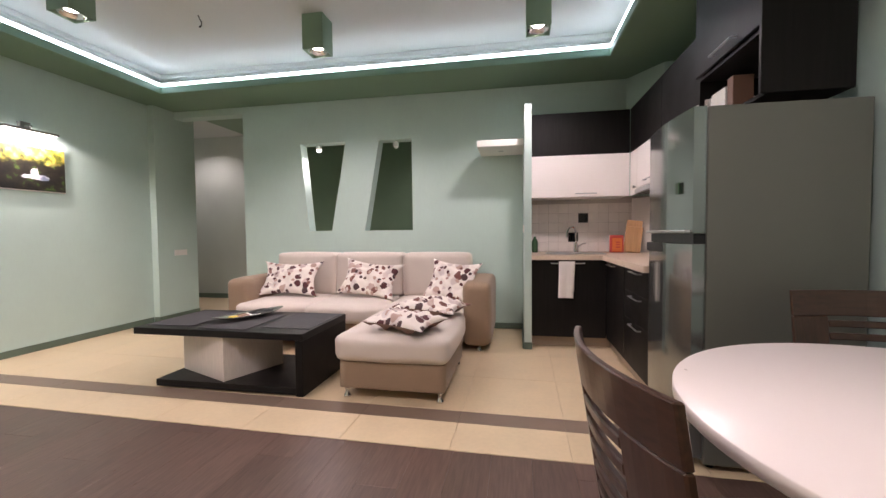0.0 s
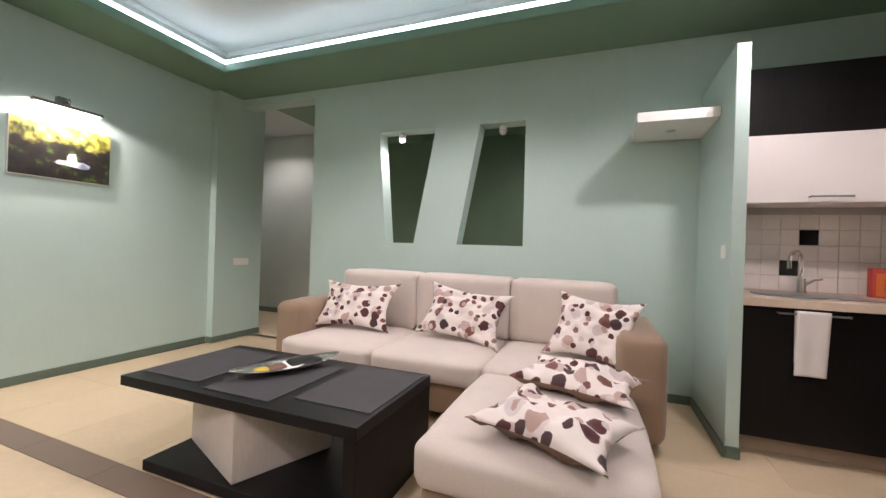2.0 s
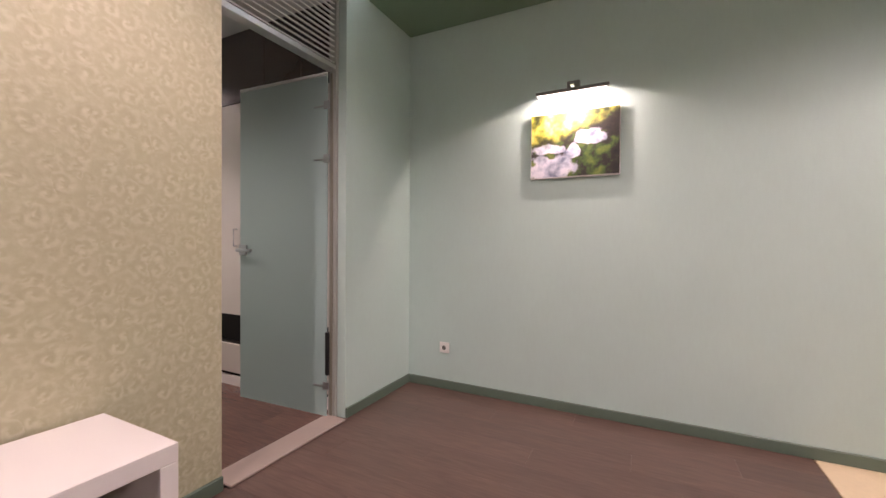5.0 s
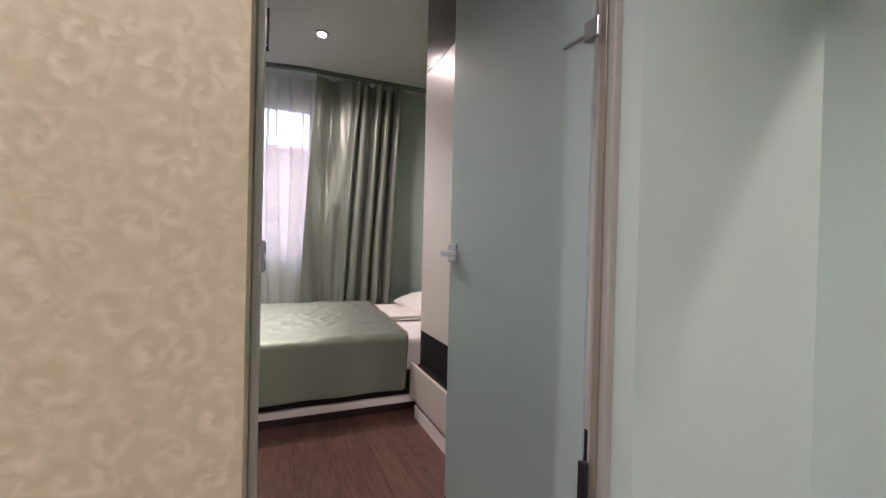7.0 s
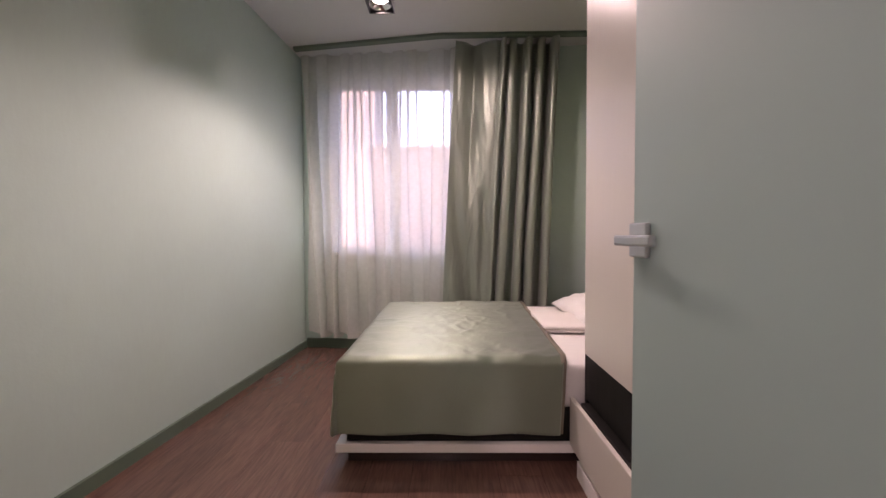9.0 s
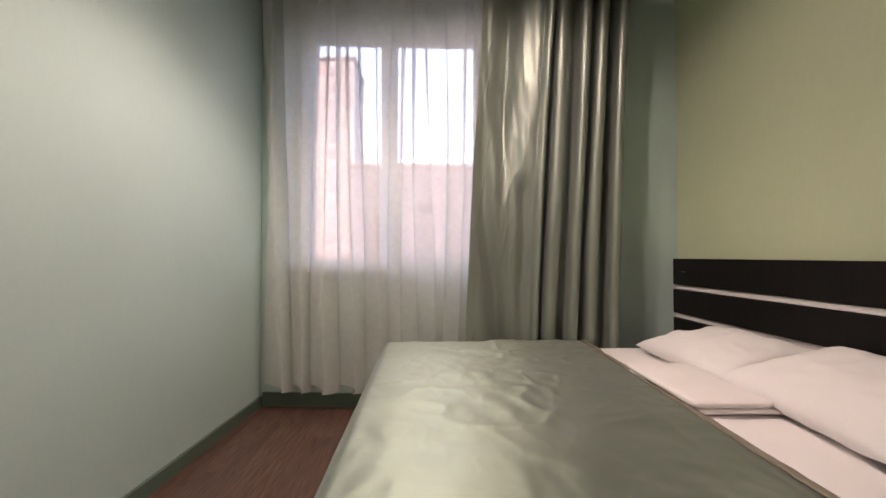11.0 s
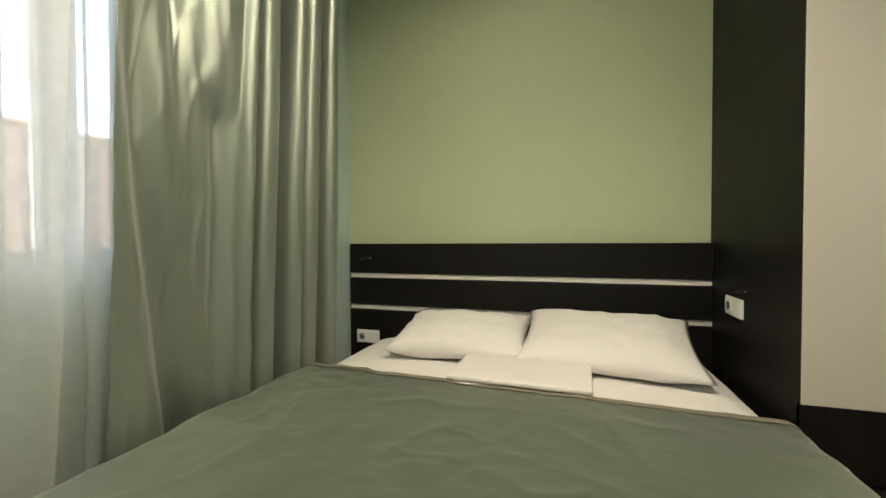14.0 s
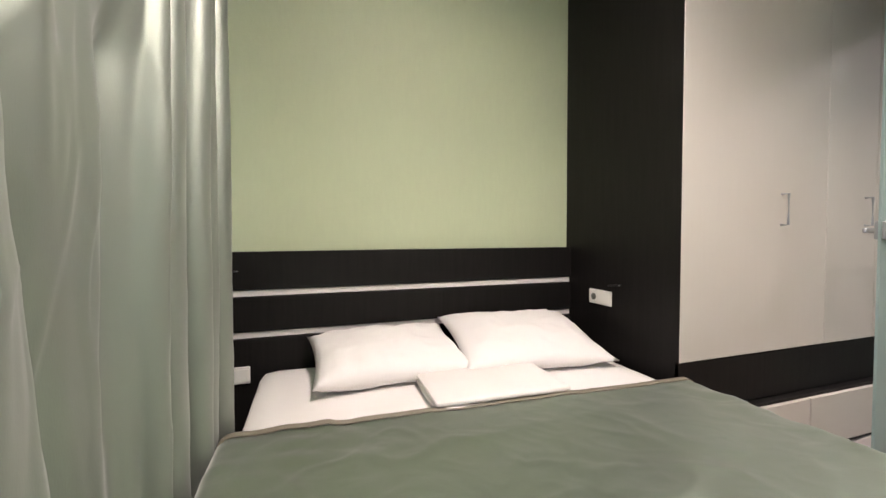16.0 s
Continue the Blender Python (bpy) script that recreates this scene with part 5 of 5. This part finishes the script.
ys = [-1.885, -1.137, -0.68, DW - 0.006]
for i in range(3):
    part("drawer", blocks((WF + 0.031, ys[i] + 0.004, 0.1, WF + 0.05, ys[i + 1] - 0.004, 0.32), bevel=0.002, seg=1), WARDROBE, dw)

sd = root("wall_console", "black and white wall-hung console shelf", "console", pose(-1.828, -1.25, 0.60))
part("lower_board", blocks((-0.14, 0, 0, -0.002, 0.7, 0.03), bevel=0.002), WENGE, sd)
part("upper_board", blocks((-0.14, 0.01, 0.135, -0.002, 0.7, 0.165), bevel=0.002), WENGE, sd)
part("side", blocks((-0.125, 0.05, 0.031, -0.002, 0.7, 0.134)), WHITE, sd)


def cloth(x_top, x_bot, y, z0, z1, folds, depth, seed, slope=0.0, bunch=1.0):
    """A hung cloth; bunch below 1 leaves the first folds wide and crowds the rest."""
    def place(u, v):
        z = z0 + (z1 - z0) * v
        k = v ** 1.4
        a, b = x_top[0] * k + x_bot[0] * (1 - k), x_top[1] * k + x_bot[1] * (1 - k)
        turn = (u ** (1 / bunch)) * folds + 0.45 * noise.noise(Vector((u * folds * 0.7 + seed, v * 0.8, seed)))
        w = depth * (0.8 + 0.7 * noise.noise(Vector((u * folds * 0.45 + seed, v * 1.1, 7))))
        top = 1 - 0.45 * v ** 3
        x = a + (b - a) * u + 0.027 * math.sin(turn * 4 * math.pi + 1.2)
        crush = 0.022 * noise.noise(Vector((u * 6 + seed, v * 4.5 + u * 3, 1))) + 0.010 * noise.noise(Vector((u * 16 + seed, v * 9 + u * 6, 4)))
        yy = y + slope * (x + 3.4) + w * top * math.sin(turn * 2 * math.pi) + crush * (1 - 0.6 * v)
        return (x, yy, z + 0.035 * math.sin(turn * 2 * math.pi + 1) * (1 - v) ** 8)
    return place


voile = single("sheer_curtain", grid(300, 40, cloth((BX - 0.06, -3.62), (BX - 0.10, -3.58), -3.62, 0.15, BZ - 0.026, 9.5, 0.05, 2.0, -0.085)), SHEER, "white sheer voile curtain over the window", "curtain")
hung = cloth((BX - 0.06, -3.62), (BX - 0.10, -3.58), -3.615, 0.15, BZ - 0.026, 9.5, 0.05, 2.0, -0.085)
part("hem", grid(300, 2, lambda u, v: hung(u, 0.022 * v)), SHEER, voile, "doubled white hem band")


def drape_fold(u, v):
    """One broad buckled panel at the free edge, then deep narrow folds gathered at the side."""
    z = 0.04 + (BZ - 0.066) * v
    k = v ** 1.3
    a, b = -3.42 * k - 3.285 * (1 - k), -4.29 * k - 4.17 * (1 - k)
    t = max(0.0, min(1.0, (u - 0.36) / 0.14))
    t = t * t * (3 - 2 * t)
    smooth = lambda q: max(0.0, min(1.0, q)) ** 2 * (3 - 2 * max(0.0, min(1.0, q)))
    sway = 0.02 * noise.noise(Vector((u * 3.0, v * 4.0, 2.0)))
    dip = lambda at, wide: math.exp(-((u + sway - at) / wide) ** 2)
    broad = 0.022 * math.sin(2 * math.pi * (2.3 * u + 0.25 * v) + 0.6)
    # A pinch hanging from the rail, a slanting valley from the free edge and a dent above the bed.
    broad -= 0.06 * dip(0.235 - 0.07 * v, 0.012 + 0.045 * v) * smooth((v - 0.42) / 0.3)
    broad -= 0.062 * dip(0.26 - 0.36 * v, 0.05) * smooth((0.72 - v) / 0.2)
    broad -= 0.045 * dip(0.36 - 0.05 * v, 0.04) * smooth((0.55 - v) / 0.06) * smooth((v - 0.1) / 0.25)
    buckle = 0.03 * noise.noise(Vector((u * 5.0 - v * 1.8, v * 3.0 + u * 5, 4.0))) + 0.011 * noise.noise(Vector((u * 17, v * 7.5 + u * 9, 6.0)))
    buckle += 0.006 * max(0.0, 1 - abs(noise.noise(Vector((u * 9 + v * 5, v * 9 - u * 7, 9.0)))) * 5) * (1 - v) ** 0.5
    turn = 4.6 * (u - 0.40) / 0.60 + 0.34 * noise.noise(Vector((u * 5.0, v * 1.3, 7.0)))
    deep = 0.074 * (0.85 + 0.5 * noise.noise(Vector((u * 8, v * 0.8, 9.0))))
    gather = deep * math.sin(2 * math.pi * turn)
    x = a + (b - a) * (u + 0.08 * (1 - t) * u) + t * 0.013 * math.sin(4 * math.pi * turn + 0.4)
    fine = 0.0015 * noise.noise(Vector((u * 40, v * 22 + u * 14, 3.0)))
    hem = 0.01 * noise.noise(Vector((u * 22, v * 30, 5.0))) * max(0.0, 1 - v * 5)
    y = -3.495 - 0.02 * (x + 3.4) + (1 - t) * (broad + buckle * (1 - 0.45 * v)) + t * (gather + 0.25 * buckle) + fine + hem
    return (x, y, z + 0.010 * math.sin(turn * 6) * t * (1 - v) ** 8)


drape = single("curtain", grid(360, 150, drape_fold), CURTAIN, "sage green satin drape drawn to the side", "curtain")
thick(drape, 0.003)
single("curtain_rail", prism([(BW + 0.01, -3.38), (-3.3, -3.39), (BX - 0.02, -3.60), (BX - 0.02, -3.66), (-3.3, -3.45), (BW + 0.01, -3.44)], BZ - 0.024, BZ - 0.0005), BASE, "dark green curtain rail along the bedroom ceiling", "curtain rail")

# ---- outside ----
structure("ground", blocks((-2500, -5000, -7.2, 2500, -3.97, -7.0)), ASPHALT, "grey street ground far below", "ground")


def building(x0, x1, y, base, top, storeys, label, step=3.2, face=CONCRETE, glazing=DARKPANE):
    b = root("apartment_building", label, "building", pose(0, 0, 0), "far buildings")
    part("wall", blocks((x0, y - 12, base, x1, y, top)), face, b)
    part("roof", blocks((x0 - 0.4, y - 12.4, top, x1 + 0.4, y + 0.4, top + 0.5)), ROOF, b)
    me = mesh_of("window", blocks((-0.7, 0.02, -0.85, 0.7, 0.1, 0.85)), glazing)
    sill = mesh_of("sill", blocks((-0.8, 0.02, -0.98, 0.8, 0.25, -0.87)), CONCRETE)
    for i in range(int((x1 - x0) / step)):
        for k in range(storeys):
            w = new("window", me)
            w.parent, w.location = b, (x0 + (i + 0.5) * step, y, top - 2.2 - k * (top - base) / storeys)
            s = new("sill", sill)
            s.parent = w


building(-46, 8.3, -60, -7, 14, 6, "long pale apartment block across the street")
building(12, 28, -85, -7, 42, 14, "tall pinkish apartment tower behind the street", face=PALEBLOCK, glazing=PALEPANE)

# ---- small pieces: floor and wall tiles ----
structure("floor_living", blocks((XW, DW, -0.12, XE, 2.33, -0.0085)), DARKJOINT, "subfloor under the brown laminate", "floor")
structure("floor_bedroom", blocks((BW, -4.1, -0.12, EN + 0.2, DW, -0.008)), DARKJOINT, "subfloor under the bedroom laminate", "floor")
structure("floor_cream", blocks((XW, 2.35, -0.12, XE, YS + 0.2, -0.006)), GROUT, "bed of the cream tile floor", "floor")
structure("floor_hall", blocks((-6.2, YS + 0.16, -0.12, XE + 0.12, 6.87, -0.006)), GROUT, "bed of the hall tile floor", "floor")


def lay(parent, name, x0, x1, y0, end, w, h, gap, thickness, material, shift=0.0, bevel=0.0015, slope=0.0):
    """Pieces w by h in columns along x, cut at the edges, sharing meshes of one size."""
    cache = {}
    cols = int(math.ceil((x1 - x0) / w - 1e-6))
    for i in range(cols):
        a, b = x0 + i * w, min(x0 + (i + 1) * w, x1)
        y1 = end + slope * ((a + b) / 2 - x0)
        y = y0 - (shift * i % 1.0) * h
        while y < y1 - 1e-4:
            c, d = max(y, y0), min(y + h, y1)
            y += h
            if d - c < 0.02 or b - a < 0.015:
                continue
            key = (round(b - a, 3), round(d - c, 3))
            if key not in cache:
                sx, sy = (b - a - gap) / 2, (d - c - gap) / 2
                cache[key] = mesh_of(name, blocks((-sx, -sy, -thickness, sx, sy, 0), bevel=bevel, seg=1), material)
            ob = new(name, cache[key])
            ob.parent = parent
            ob.location = ((a + b) / 2, (c + d) / 2, 0)


D = bpy.data.objects
SKEW = 0.0165   # the tile border runs slightly askew to the walls
D["floor_cream"].matrix_world = pose(XW, 2.35, 0, 0, 0, -math.degrees(math.atan(SKEW))) @ pose(-XW, -2.35, 0)
lay(D["floor_living"], "plank", XW, XE, YD, 2.345, 0.192, 1.285, 0.0007, 0.008, PLANK, 0.37, 0.0005, -SKEW)
lay(D["floor_bedroom"], "plank", WF - 0.0, EN + 0.1, -3.9, DW, 0.192, 1.285, 0.0007, 0.008, PLANK_RED, 0.37, 0.0005)
lay(D["floor_cream"], "tile", XW, XE, 2.351, 2.647, 0.60, 0.31, 0.0015, 0.006, CREAM)
lay(D["floor_cream"], "tile", XW, XE, 2.648, 2.795, 0.60, 0.15, 0.0015, 0.006, TAUPETILE)
lay(D["floor_cream"], "tile", XW, XE, 2.796, YS + 0.24, 0.60, 0.60, 0.0015, 0.006, CREAM)
lay(D["floor_hall"], "tile", -6.1, XE, YS + 0.162, 6.75, 0.60, 0.60, 0.0015, 0.006, CREAM)

structure("wall_tiled_chase", prism([(1.14, YS - 0.016), (1.34, 4.56), (XE - 0.016, 4.56), (XE - 0.016, YS - 0.016)], 0.882, U0 - 0.002), TILEGREY, "white tiled pipe box in the kitchen corner")
splash = structure("wall_tiles_back", blocks((0.068, YS - 0.006, 0.88, XE - 0.008, YS - 0.001, U0 + 0.02)), TILEGROUT, "small white wall tiles with black accents behind the sink", "wall tiles")
splash2 = structure("wall_tiles_side", blocks((XE - 0.006, 2.985, 0.88, XE - 0.001, YS - 0.008, U0 + 0.04)), TILEGROUT, "small white wall tiles with a black accent beside the worktop", "wall tiles")
ts = 0.105
tile = mesh_of("tile", blocks((-ts / 2 + 0.0015, -ts / 2 + 0.0015, 0, ts / 2 - 0.0015, ts / 2 - 0.0015, 0.007), bevel=0.0015, seg=1), TILEGREY)
black_tile = mesh_of("tile", blocks((-ts / 2 + 0.0015, -ts / 2 + 0.0015, 0, ts / 2 - 0.0015, ts / 2 - 0.0015, 0.007), bevel=0.0015, seg=1), GLASSBLACK)
for k in range(5):
    z = 0.935 + ts * k
    for i in range(12):
        x = 0.12 + ts * i
        t_ = new("tile", black_tile if (i, k) in ((5, 3), (4, 1)) else tile)
        t_.parent, t_.matrix_local = splash, pose(x, YS - 0.006, z, 90, 0, 0)
    for i in range(18):
        y = 3.04 + ts * i
        if y < YS - 0.1:
            t_ = new("tile", black_tile if (i, k) == (11, 3) else tile)
            t_.parent, t_.matrix_local = splash2, pose(XE - 0.006, y, z, 90, 0, -90)
